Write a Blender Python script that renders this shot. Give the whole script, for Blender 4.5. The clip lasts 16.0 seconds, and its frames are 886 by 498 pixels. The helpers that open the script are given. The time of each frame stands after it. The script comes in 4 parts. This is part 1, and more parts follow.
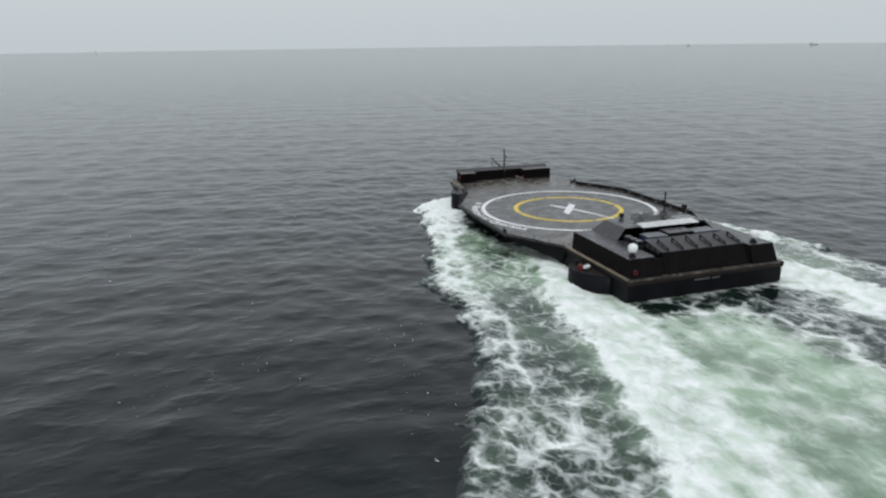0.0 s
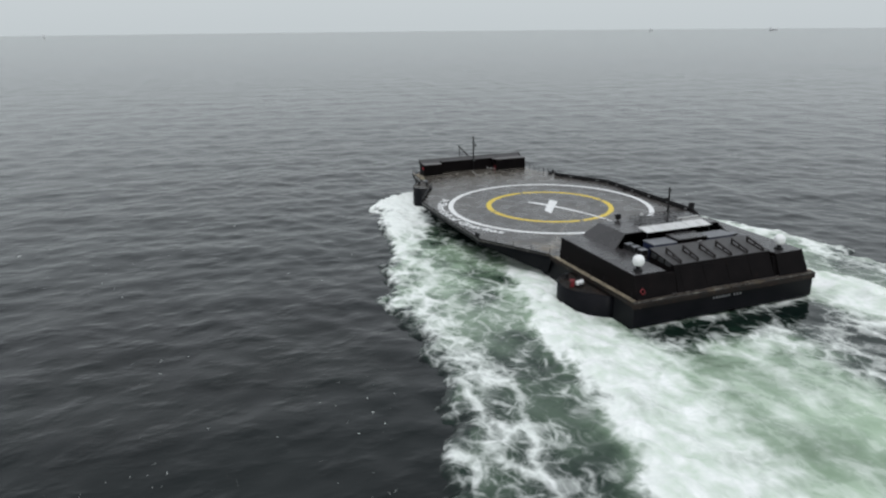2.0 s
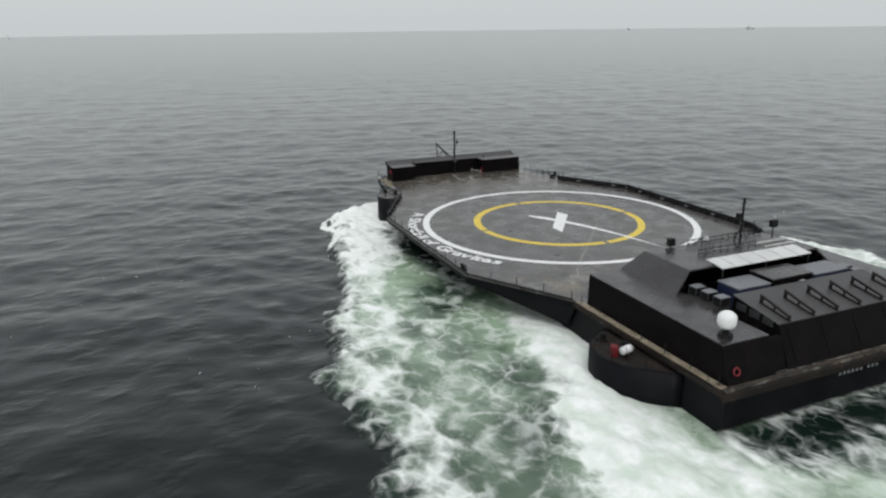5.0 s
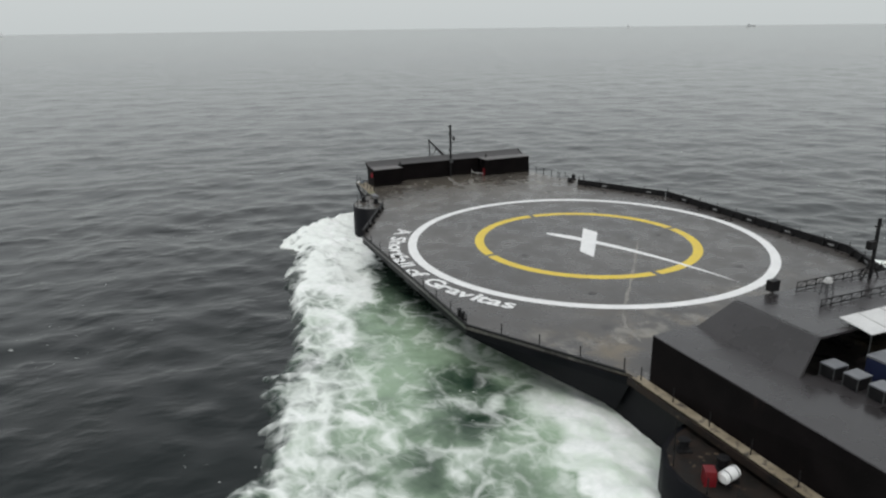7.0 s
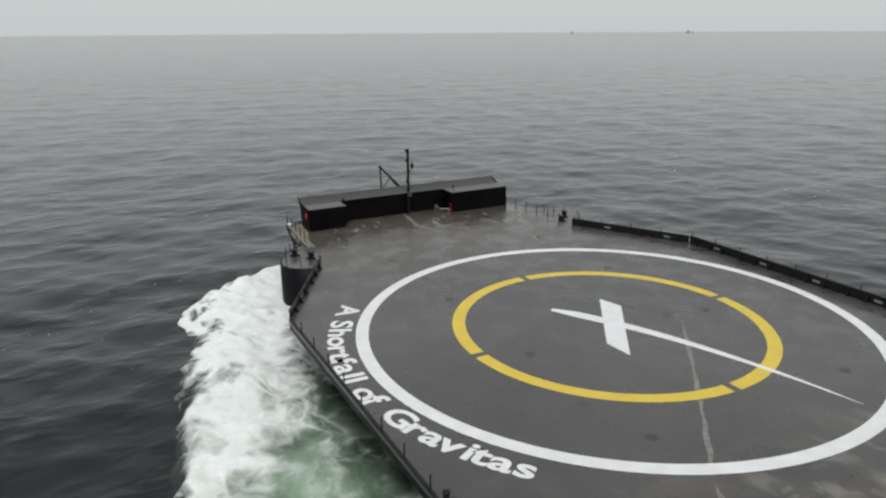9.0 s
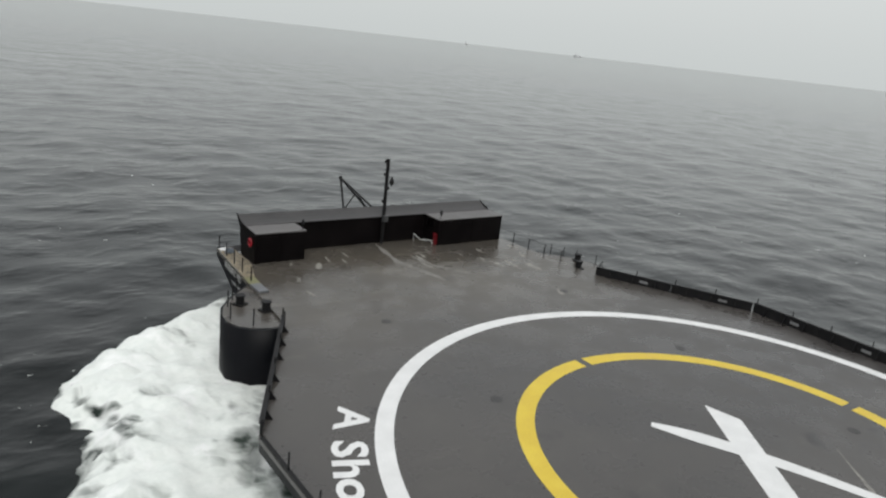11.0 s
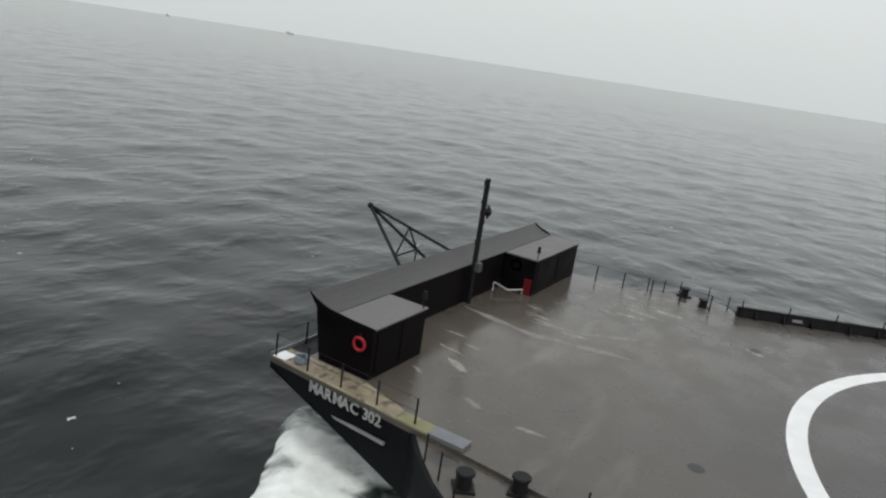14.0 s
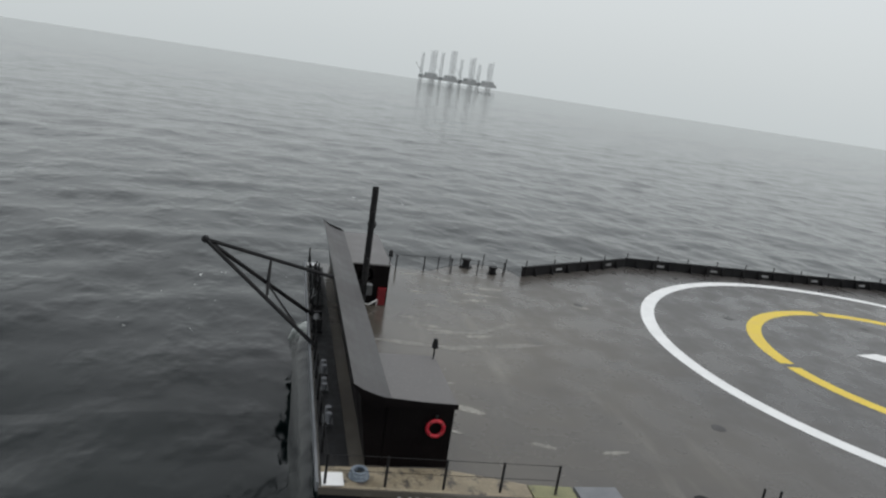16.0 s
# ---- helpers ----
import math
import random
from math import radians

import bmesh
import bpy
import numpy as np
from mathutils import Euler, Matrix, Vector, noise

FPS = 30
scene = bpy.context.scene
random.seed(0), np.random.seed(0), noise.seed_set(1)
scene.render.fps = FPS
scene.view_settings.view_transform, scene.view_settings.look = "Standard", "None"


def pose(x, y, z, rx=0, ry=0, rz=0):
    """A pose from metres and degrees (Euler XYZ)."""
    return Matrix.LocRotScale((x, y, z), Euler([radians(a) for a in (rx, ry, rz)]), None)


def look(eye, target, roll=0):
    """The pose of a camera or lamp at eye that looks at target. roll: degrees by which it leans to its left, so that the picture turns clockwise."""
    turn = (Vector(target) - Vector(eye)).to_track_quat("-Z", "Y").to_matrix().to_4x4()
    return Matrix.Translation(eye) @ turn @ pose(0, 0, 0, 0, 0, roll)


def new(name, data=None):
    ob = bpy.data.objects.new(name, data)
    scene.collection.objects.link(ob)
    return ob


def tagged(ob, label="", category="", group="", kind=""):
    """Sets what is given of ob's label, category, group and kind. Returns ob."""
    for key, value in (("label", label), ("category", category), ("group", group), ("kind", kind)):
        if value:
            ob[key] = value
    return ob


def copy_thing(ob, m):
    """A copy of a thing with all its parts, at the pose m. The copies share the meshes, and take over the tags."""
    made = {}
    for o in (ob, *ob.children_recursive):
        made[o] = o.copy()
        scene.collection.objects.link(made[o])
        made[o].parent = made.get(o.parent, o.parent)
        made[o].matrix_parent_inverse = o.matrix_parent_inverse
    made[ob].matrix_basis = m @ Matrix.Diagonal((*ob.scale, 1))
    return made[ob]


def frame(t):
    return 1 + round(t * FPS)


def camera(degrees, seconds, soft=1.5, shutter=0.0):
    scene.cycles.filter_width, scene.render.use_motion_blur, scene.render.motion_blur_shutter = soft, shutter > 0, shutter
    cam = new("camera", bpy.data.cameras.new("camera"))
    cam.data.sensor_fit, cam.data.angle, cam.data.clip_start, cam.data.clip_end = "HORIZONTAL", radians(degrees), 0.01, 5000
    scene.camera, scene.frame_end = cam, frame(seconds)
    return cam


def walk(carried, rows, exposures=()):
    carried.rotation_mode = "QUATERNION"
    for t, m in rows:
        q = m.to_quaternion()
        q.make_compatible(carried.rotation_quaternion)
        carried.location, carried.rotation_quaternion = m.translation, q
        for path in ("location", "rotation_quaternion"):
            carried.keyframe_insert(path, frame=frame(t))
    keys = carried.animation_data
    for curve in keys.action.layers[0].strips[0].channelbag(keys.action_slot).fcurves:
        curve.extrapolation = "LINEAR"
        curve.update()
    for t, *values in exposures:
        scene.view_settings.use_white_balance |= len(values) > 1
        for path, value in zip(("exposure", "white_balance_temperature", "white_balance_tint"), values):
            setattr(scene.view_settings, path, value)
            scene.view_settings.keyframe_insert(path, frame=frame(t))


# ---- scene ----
cam = camera(64.1, 16.0, soft=2.3)
SPEED = 4.0  # metres a second, the barge through the water along +y
# the flight, in the barge's own space: seconds, eye, target, roll
PATH = [
    (0, (-74.985, -137.707, 36.287), (-74.384, -135.885, 35.723), -0.73),
    (0.5, (-73.068, -132.203, 35.333), (-72.456, -130.383, 34.773), -0.59),
    (1, (-71.087, -126.683, 34.566), (-70.469, -124.864, 34.008), -0.53),
    (1.5, (-69.024, -121.201, 33.876), (-68.388, -119.396, 33.295), -0.58),
    (2, (-66.898, -115.709, 33.259), (-66.208, -113.931, 32.656), -0.56),
    (2.5, (-64.745, -110.206, 32.581), (-64.019, -108.442, 31.978), -0.79),
    (3, (-62.605, -104.797, 31.602), (-61.875, -103.035, 31.001), -0.78),
    (3.5, (-60.449, -99.507, 30.506), (-59.718, -97.745, 29.906), -0.88),
    (4, (-58.290, -94.295, 29.437), (-57.549, -92.537, 28.836), -0.82),
    (6.5, (-45.816, -67.361, 23.374), (-45.069, -65.606, 22.772), -0.71),
    (7, (-43.350, -61.767, 22.720), (-42.601, -60.014, 22.115), -0.74),
    (7.5, (-40.904, -56.089, 22.313), (-40.153, -54.336, 21.711), -0.61),
    (8, (-38.574, -50.301, 22.159), (-37.768, -48.572, 21.559), -0.55),
    (8.5, (-36.481, -44.449, 22.010), (-35.625, -42.743, 21.412), -0.43),
    (9, (-34.606, -38.593, 21.677), (-33.721, -36.901, 21.083), -0.36),
    (11.5, (-33.539, -9.692, 18.280), (-32.293, -8.231, 17.718), 7.67),
    (12, (-34.191, -3.815, 17.563), (-32.898, -2.394, 17.005), 8.00),
    (12.5, (-34.883, 1.959, 16.768), (-33.558, 3.350, 16.213), 8.14),
    (13, (-35.654, 7.764, 16.020), (-34.245, 9.074, 15.472), 8.51),
    (13.5, (-36.446, 13.643, 15.328), (-34.893, 14.784, 14.790), 8.71),
    (14, (-36.998, 19.667, 14.781), (-35.309, 20.600, 14.253), 8.59),
    (14.5, (-37.244, 25.654, 14.266), (-35.448, 26.368, 13.753), 8.59),
    (15, (-36.990, 31.574, 13.900), (-35.114, 32.051, 13.398), 8.79),
    (15.5, (-36.246, 37.293, 13.746), (-34.307, 37.394, 13.264), 8.81),
    (16, (-35.059, 42.925, 13.789), (-33.167, 42.467, 13.329), 8.61),
]
walk(cam, [(t, pose(0, SPEED * t, 0) @ look(eye, target, roll)) for t, eye, target, roll in PATH],
     [(0.0, -0.06, 6130, 10), (3.5, 0.0, 6300, 10), (7.0, -0.03, 6430, 10), (9.0, -0.04, 6450, 10), (11.5, 0.04, 6500, 10), (14.8, 0.12, 6420, 10), (16.0, 0.0, 6340, 10)])

SEA = -4.8  # still water below the deck, which lies at z = 0

# ---- light ----
world = bpy.data.worlds.new("overcast_sky")
scene.world = world
world.use_nodes = True
wn, wl = world.node_tree.nodes, world.node_tree.links
wn.clear()
sky = wn.new("ShaderNodeTexSky")
sky.sky_type, sky.sun_disc = "NISHITA", False
sky.sun_elevation, sky.sun_rotation = radians(52), radians(200)
sky.dust_density, sky.air_density = 6.0, 1.5
sky_level = wn.new("ShaderNodeVectorMath")
sky_level.operation = "SCALE"
sky_level.inputs["Scale"].default_value = 0.08
cloud_coord = wn.new("ShaderNodeTexCoord")
cloud_sep = wn.new("ShaderNodeSeparateXYZ")
cloud_ramp = wn.new("ShaderNodeValToRGB")
cloud_ramp.color_ramp.elements[0].position, cloud_ramp.color_ramp.elements[0].color = 0.0, (0.615, 0.65, 0.645, 1)
cloud_ramp.color_ramp.elements[1].position, cloud_ramp.color_ramp.elements[1].color = 0.9, (0.79, 0.82, 0.84, 1)
mid = cloud_ramp.color_ramp.elements.new(0.12)
mid.color = (0.70, 0.73, 0.725, 1)
high = cloud_ramp.color_ramp.elements.new(0.3)
high.color = (0.80, 0.83, 0.835, 1)
cloud_mix = wn.new("ShaderNodeMix")
cloud_mix.data_type = "RGBA"
cloud_mix.inputs["Factor"].default_value = 0.93
w_back = wn.new("ShaderNodeBackground")
w_out = wn.new("ShaderNodeOutputWorld")
wl.new(sky.outputs[0], sky_level.inputs[0])
wl.new(cloud_coord.outputs["Generated"], cloud_sep.inputs[0])
wl.new(cloud_sep.outputs["Z"], cloud_ramp.inputs[0])
wl.new(sky_level.outputs[0], cloud_mix.inputs["A"])
wl.new(cloud_ramp.outputs[0], cloud_mix.inputs["B"])
wl.new(cloud_mix.outputs["Result"], w_back.inputs["Color"])
wl.new(w_back.outputs[0], w_out.inputs["Surface"])
w_back.inputs["Strength"].default_value = 1.0

sun = new("sun", bpy.data.lights.new("sun", "SUN"))
sun.data.energy, sun.data.angle, sun.data.color = 0.85, radians(25), (1.0, 0.98, 0.95)
sun.matrix_world = look((0, 0, 50), (12, 30, 0))
scene.view_settings.exposure = 0.0


# ---- materials ----
def nodes_of(name):
    m = bpy.data.materials.new(name)
    m.use_nodes = True
    t = m.node_tree
    return m, t.nodes, t.links, t.nodes["Principled BSDF"]


def noise_node(n, l, coord, scale, detail=5.0, rough=0.55, stretch=None):
    if stretch:
        mp = n.new("ShaderNodeMapping")
        mp.inputs["Scale"].default_value = stretch
        l.new(coord, mp.inputs["Vector"])
        coord = mp.outputs[0]
    t = n.new("ShaderNodeTexNoise")
    t.inputs["Scale"].default_value, t.inputs["Detail"].default_value, t.inputs["Roughness"].default_value = scale, detail, rough
    l.new(coord, t.inputs["Vector"])
    return t.outputs["Fac"]


def ramp(n, l, value, lo, hi, a=0.0, b=1.0, smooth=True):
    r = n.new("ShaderNodeMapRange")
    r.interpolation_type = "SMOOTHSTEP" if smooth else "LINEAR"
    for key, v in (("From Min", lo), ("From Max", hi), ("To Min", a), ("To Max", b)):
        r.inputs[key].default_value = v
    l.new(value, r.inputs["Value"])
    return r.outputs["Result"]


def calc(n, l, op, a, b):
    m = n.new("ShaderNodeMath")
    m.operation = op
    for i, v in enumerate((a, b)):
        if isinstance(v, (int, float)):
            m.inputs[i].default_value = v
        else:
            l.new(v, m.inputs[i])
    return m.outputs[0]


def mix(n, l, fac, a, b):
    m = n.new("ShaderNodeMix")
    m.data_type = "RGBA"
    l.new(fac, m.inputs["Factor"])
    for key, v in (("A", a), ("B", b)):
        if isinstance(v, tuple):
            m.inputs[key].default_value = (*v, 1)
        else:
            l.new(v, m.inputs[key])
    return m.outputs["Result"]


def bump(n, l, height, strength, distance, bsdf, normal=None):
    b = n.new("ShaderNodeBump")
    b.inputs["Strength"].default_value, b.inputs["Distance"].default_value = strength, distance
    l.new(height, b.inputs["Height"])
    if normal:
        l.new(normal, b.inputs["Normal"])
    if bsdf:
        l.new(b.outputs[0], bsdf.inputs["Normal"])
    return b.outputs[0]


def surface(name, base, worn, scale=0.6, rough=(0.4, 0.65), relief=0.15, stain=None, amount=0.55, metal=0.0, streaks=False, gloss=0.5):
    """Paint or steel with two scales of wear, on the thing's own coordinates."""
    m, n, l, p = nodes_of(name)
    co = n.new("ShaderNodeTexCoord").outputs["Object"]
    big = noise_node(n, l, co, scale, 6)
    fine = noise_node(n, l, co, scale * 14, 4)
    col = mix(n, l, ramp(n, l, big, 0.35, 0.7), base, worn)
    col = mix(n, l, ramp(n, l, fine, 0.5, 0.75, 0, 0.35), col, tuple(min(1, v * 1.5 + 0.001) for v in worn))
    if stain:
        st = noise_node(n, l, co, scale * 1.7, 7, 0.65, (1, 1, 0.25) if streaks else None)
        col = mix(n, l, ramp(n, l, st, amount, amount + 0.16), col, stain)
    l.new(col, p.inputs["Base Color"])
    l.new(ramp(n, l, big, 0.3, 0.7, rough[0], rough[1]), p.inputs["Roughness"])
    p.inputs["Metallic"].default_value = metal
    p.inputs["Specular IOR Level"].default_value = gloss
    bump(n, l, fine, relief, 0.02, p)
    return m


M_HULL = surface("hull_black_paint", (0.004, 0.0046, 0.006), (0.008, 0.008, 0.010), 0.35, (0.35, 0.55), 0.2, (0.022, 0.016, 0.013), 0.62, streaks=True, gloss=0.09)
M_RUST = surface("rusty_rub_rail", (0.010, 0.009, 0.008), (0.026, 0.018, 0.014), 0.9, (0.5, 0.8), 0.4, (0.15, 0.11, 0.075), 0.60, gloss=0.2)
M_BLACK = surface("black_house_paint", (0.0040, 0.0032, 0.0034), (0.0075, 0.0060, 0.0062), 0.5, (0.4, 0.6), 0.1, (0.018, 0.011, 0.010), 0.60, streaks=True, gloss=0.05)
M_ROOF = surface("wet_grey_roof_paint", (0.029, 0.0265, 0.027), (0.042, 0.039, 0.040), 0.4, (0.18, 0.38), 0.12, (0.028, 0.026, 0.028), 0.58, gloss=0.5)
M_BOWROOF = surface("pale_grey_roof_sheet", (0.102, 0.096, 0.094), (0.13, 0.123, 0.12), 0.5, (0.4, 0.6), 0.1, (0.09, 0.09, 0.09), 0.62)
M_LIDROOF = surface("dull_grey_roof_sheet", (0.054, 0.052, 0.052), (0.073, 0.070, 0.070), 0.5, (0.4, 0.6), 0.1, (0.04, 0.04, 0.042), 0.6, gloss=0.3)
M_MARGIN = surface("tan_worn_deck_margin", (0.20, 0.165, 0.11), (0.30, 0.255, 0.18), 0.9, (0.5, 0.75), 0.3, (0.06, 0.05, 0.042), 0.49)
M_WHITE = surface("worn_white_marking", (0.72, 0.72, 0.71), (0.80, 0.80, 0.79), 0.8, (0.4, 0.6), 0.05, (0.42, 0.42, 0.42), 0.68)
M_YELLOW = surface("worn_yellow_marking", (0.66, 0.47, 0.035), (0.72, 0.54, 0.06), 0.8, (0.4, 0.6), 0.05, (0.36, 0.28, 0.08), 0.68)
M_FADED = surface("faded_grey_marking", (0.20, 0.20, 0.20), (0.27, 0.27, 0.27), 0.8, (0.4, 0.6), 0.05)
M_DOME = surface("white_fibreglass", (0.80, 0.80, 0.79), (0.84, 0.84, 0.83), 0.8, (0.3, 0.45), 0.02)
M_CANOPY = surface("white_canopy_sheet", (0.52, 0.52, 0.51), (0.62, 0.62, 0.61), 0.6, (0.3, 0.5), 0.05, (0.45, 0.44, 0.42), 0.63)
M_BLUE = surface("dark_blue_container_paint", (0.014, 0.020, 0.055), (0.022, 0.030, 0.075), 0.7, (0.35, 0.55), 0.1, (0.05, 0.04, 0.04), 0.63)
M_GREYBOX = surface("light_grey_machine_paint", (0.42, 0.42, 0.41), (0.52, 0.52, 0.51), 1.0, (0.4, 0.6), 0.08, (0.25, 0.24, 0.22), 0.62)
M_STEEL = surface("dark_galvanised_steel", (0.05, 0.052, 0.053), (0.09, 0.092, 0.093), 2.0, (0.4, 0.6), 0.1, metal=0.3)
M_IRON = surface("black_iron", (0.008, 0.008, 0.009), (0.016, 0.015, 0.015), 2.0, (0.45, 0.65), 0.2, gloss=0.2)
M_RED = surface("red_safety_paint", (0.12, 0.003, 0.007), (0.17, 0.006, 0.010), 2.0, (0.35, 0.5), 0.05)
M_ORANGE = surface("orange_lifebuoy_shell", (0.30, 0.006, 0.018), (0.38, 0.012, 0.022), 2.0, (0.35, 0.5), 0.05)
M_LID = surface("scuffed_grey_lid", (0.13, 0.135, 0.145), (0.19, 0.195, 0.205), 1.0, (0.4, 0.6), 0.08, (0.08, 0.08, 0.085), 0.6)
M_SCUFF = surface("rubbed_deck_scuff", (0.15, 0.14, 0.125), (0.27, 0.26, 0.235), 2.5, (0.4, 0.6), 0.05, (0.085, 0.08, 0.07), 0.5)
M_PATCH = surface("bare_pale_deck_patch", (0.16, 0.15, 0.13), (0.38, 0.365, 0.32), 2.6, (0.35, 0.6), 0.1, (0.10, 0.095, 0.085), 0.50)
M_OLIVE = surface("faded_yellow_green_paint", (0.16, 0.16, 0.075), (0.23, 0.225, 0.12), 1.5, (0.45, 0.65), 0.2, (0.07, 0.065, 0.045), 0.56)
M_ROPE = surface("blue_white_rope", (0.10, 0.13, 0.17), (0.24, 0.27, 0.30), 6.0, (0.6, 0.8), 0.3)
# M_SHIP and M_RIG are pale because distance haze is put into their colour
M_SHIP = surface("hazed_ship_paint", (0.66, 0.67, 0.67), (0.74, 0.75, 0.75), 0.02, (0.6, 0.8), 0.0)
M_RIG = surface("hazed_rig_steel", (0.56, 0.57, 0.57), (0.62, 0.63, 0.63), 0.02, (0.6, 0.8), 0.0)
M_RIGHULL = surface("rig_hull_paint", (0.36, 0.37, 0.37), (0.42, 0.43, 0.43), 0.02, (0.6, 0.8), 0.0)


def deck_material():
    m, n, l, p = nodes_of("wet_grey_deck_steel")
    co = n.new("ShaderNodeTexCoord").outputs["Object"]
    big = noise_node(n, l, co, 0.055, 5, 0.6)
    mid_n = noise_node(n, l, co, 0.33, 7, 0.62)
    fine = noise_node(n, l, co, 6.0, 4)
    streak = noise_node(n, l, co, 0.5, 6, 0.6, (0.22, 1.0, 1.0))
    col = mix(n, l, ramp(n, l, big, 0.35, 0.65), (0.045, 0.0415, 0.040), (0.068, 0.062, 0.057))
    col = mix(n, l, ramp(n, l, mid_n, 0.45, 0.72, 0, 0.6), col, (0.095, 0.089, 0.082))
    sep = n.new("ShaderNodeSeparateXYZ")
    l.new(co, sep.inputs[0])
    fore, rear = ramp(n, l, sep.outputs["Y"], 12, 32), ramp(n, l, sep.outputs["Y"], -14, -24)
    worn = calc(n, l, "MAXIMUM", fore, rear)
    col = mix(n, l, calc(n, l, "MULTIPLY", calc(n, l, "MULTIPLY", fore, ramp(n, l, big, 0.3, 0.6, 0.5, 1.3)), 0.42), col, (0.122, 0.105, 0.080))
    col = mix(n, l, calc(n, l, "MULTIPLY", ramp(n, l, streak, 0.56, 0.74, 0, 0.34), calc(n, l, "ADD", calc(n, l, "MULTIPLY", worn, 0.85), 0.15)), col, (0.26, 0.245, 0.21))
    blot = noise_node(n, l, co, 0.42, 5, 0.55, (0.5, 1.0, 1.0))
    col = mix(n, l, calc(n, l, "MULTIPLY", ramp(n, l, blot, 0.63, 0.70, 0, 0.45), rear), col, (0.38, 0.37, 0.33))
    rust_n = noise_node(n, l, co, 0.24, 6, 0.62)
    col = mix(n, l, calc(n, l, "MULTIPLY", ramp(n, l, rust_n, 0.47, 0.66, 0, 0.6), rear), col, (0.19, 0.15, 0.095))
    pale_n = noise_node(n, l, co, 0.5, 6, 0.6, (1.0, 0.6, 1.0))
    col = mix(n, l, calc(n, l, "MULTIPLY", ramp(n, l, pale_n, 0.52, 0.66, 0, 0.55), rear), col, (0.30, 0.285, 0.25))
    spots = noise_node(n, l, co, 0.28, 3, 0.4)
    col = mix(n, l, ramp(n, l, spots, 0.66, 0.74, 0, 0.7), col, (0.030, 0.028, 0.028))
    col = mix(n, l, ramp(n, l, fine, 0.55, 0.8, 0, 0.3), col, (0.13, 0.125, 0.12))
    l.new(col, p.inputs["Base Color"])
    # wetter towards the bow
    l.new(calc(n, l, "MULTIPLY", ramp(n, l, mid_n, 0.35, 0.65, 0.20, 0.44), ramp(n, l, sep.outputs["Y"], 28, 37, 1.0, 0.6)), p.inputs["Roughness"])
    bump(n, l, fine, 0.15, 0.01, p)
    return m


def sea_material():
    """Dark sea; the wake sheet's attributes foam and churn whiten it and turn it green. The pattern stays with the water."""
    m, n, l, p = nodes_of("sea_water")
    co = n.new("ShaderNodeNewGeometry").outputs["Position"]
    foam = n.new("ShaderNodeAttribute")
    foam.attribute_name = "foam"
    churn = n.new("ShaderNodeAttribute")
    churn.attribute_name = "churn"
    f, c = foam.outputs["Fac"], churn.outputs["Fac"]
    # warped coordinates for the lace
    warp = n.new("ShaderNodeTexNoise")
    warp.inputs["Scale"].default_value, warp.inputs["Detail"].default_value = 0.22, 3
    l.new(co, warp.inputs["Vector"])
    off = n.new("ShaderNodeVectorMath")
    off.operation = "MULTIPLY_ADD"
    off.inputs[1].default_value = (2.6, 2.6, 0)
    l.new(warp.outputs["Color"], off.inputs[0])
    l.new(co, off.inputs[2])
    flat = n.new("ShaderNodeVectorMath")
    flat.operation = "MULTIPLY"
    flat.inputs[1].default_value = (1, 0.72, 0)
    l.new(off.outputs[0], flat.inputs[0])
    lace = None
    for scale, width, gain in ((0.22, 0.22, 0.28), (0.55, 0.22, 0.18), (1.3, 0.22, 0.08)):
        v = n.new("ShaderNodeTexVoronoi")
        v.feature = "DISTANCE_TO_EDGE"
        v.inputs["Scale"].default_value = scale
        l.new(flat.outputs[0], v.inputs["Vector"])
        e = ramp(n, l, v.outputs["Distance"], 0.0, width, gain, 0.0)
        lace = e if lace is None else calc(n, l, "ADD", lace, e)
    cloud = noise_node(n, l, flat.outputs[0], 0.24, 8, 0.56)
    v = calc(n, l, "ADD", f, calc(n, l, "MULTIPLY", calc(n, l, "SUBTRACT", cloud, 0.5), 1.25))
    v = calc(n, l, "ADD", v, calc(n, l, "MULTIPLY", lace, ramp(n, l, c, 0.88, 0.98, 1.0, 0.35)))
    white = calc(n, l, "MULTIPLY", ramp(n, l, v, 0.46, 1.20), ramp(n, l, f, 0.02, 0.12))
    soft_off = n.new("ShaderNodeVectorMath")
    soft_off.operation = "MULTIPLY_ADD"
    soft_off.inputs[1].default_value = (1.2, 1.2, 0)
    l.new(warp.outputs["Color"], soft_off.inputs[0])
    l.new(flat.outputs[0], soft_off.inputs[2])
    net = None
    for scale, width in ((0.30, 0.085), (0.62, 0.06)):
        vo = n.new("ShaderNodeTexVoronoi")
        vo.feature = "DISTANCE_TO_EDGE"
        vo.inputs["Scale"].default_value = scale
        l.new(soft_off.outputs[0], vo.inputs["Vector"])
        e = ramp(n, l, vo.outputs["Distance"], 0.0, width * 1.5, 0.56, 0.0)
        net = e if net is None else calc(n, l, "MAXIMUM", net, calc(n, l, "MULTIPLY", e, 0.35))
    broken = ramp(n, l, noise_node(n, l, co, 0.35, 5), 0.42, 0.62)
    white = calc(n, l, "MAXIMUM", white, calc(n, l, "MULTIPLY", calc(n, l, "MULTIPLY", net, broken), calc(n, l, "MULTIPLY", ramp(n, l, f, 0.12, 0.34), ramp(n, l, c, 0.92, 1.0, 1.0, 0.45))))
    # stray flecks on open water
    fleck = noise_node(n, l, co, 1.3, 3, 0.6)
    patch = noise_node(n, l, co, 0.05, 3)
    stray = calc(n, l, "MULTIPLY", ramp(n, l, fleck, 0.705, 0.755), ramp(n, l, patch, 0.53, 0.63))
    white = calc(n, l, "MAXIMUM", white, stray)
    tone = noise_node(n, l, co, 0.02, 4)
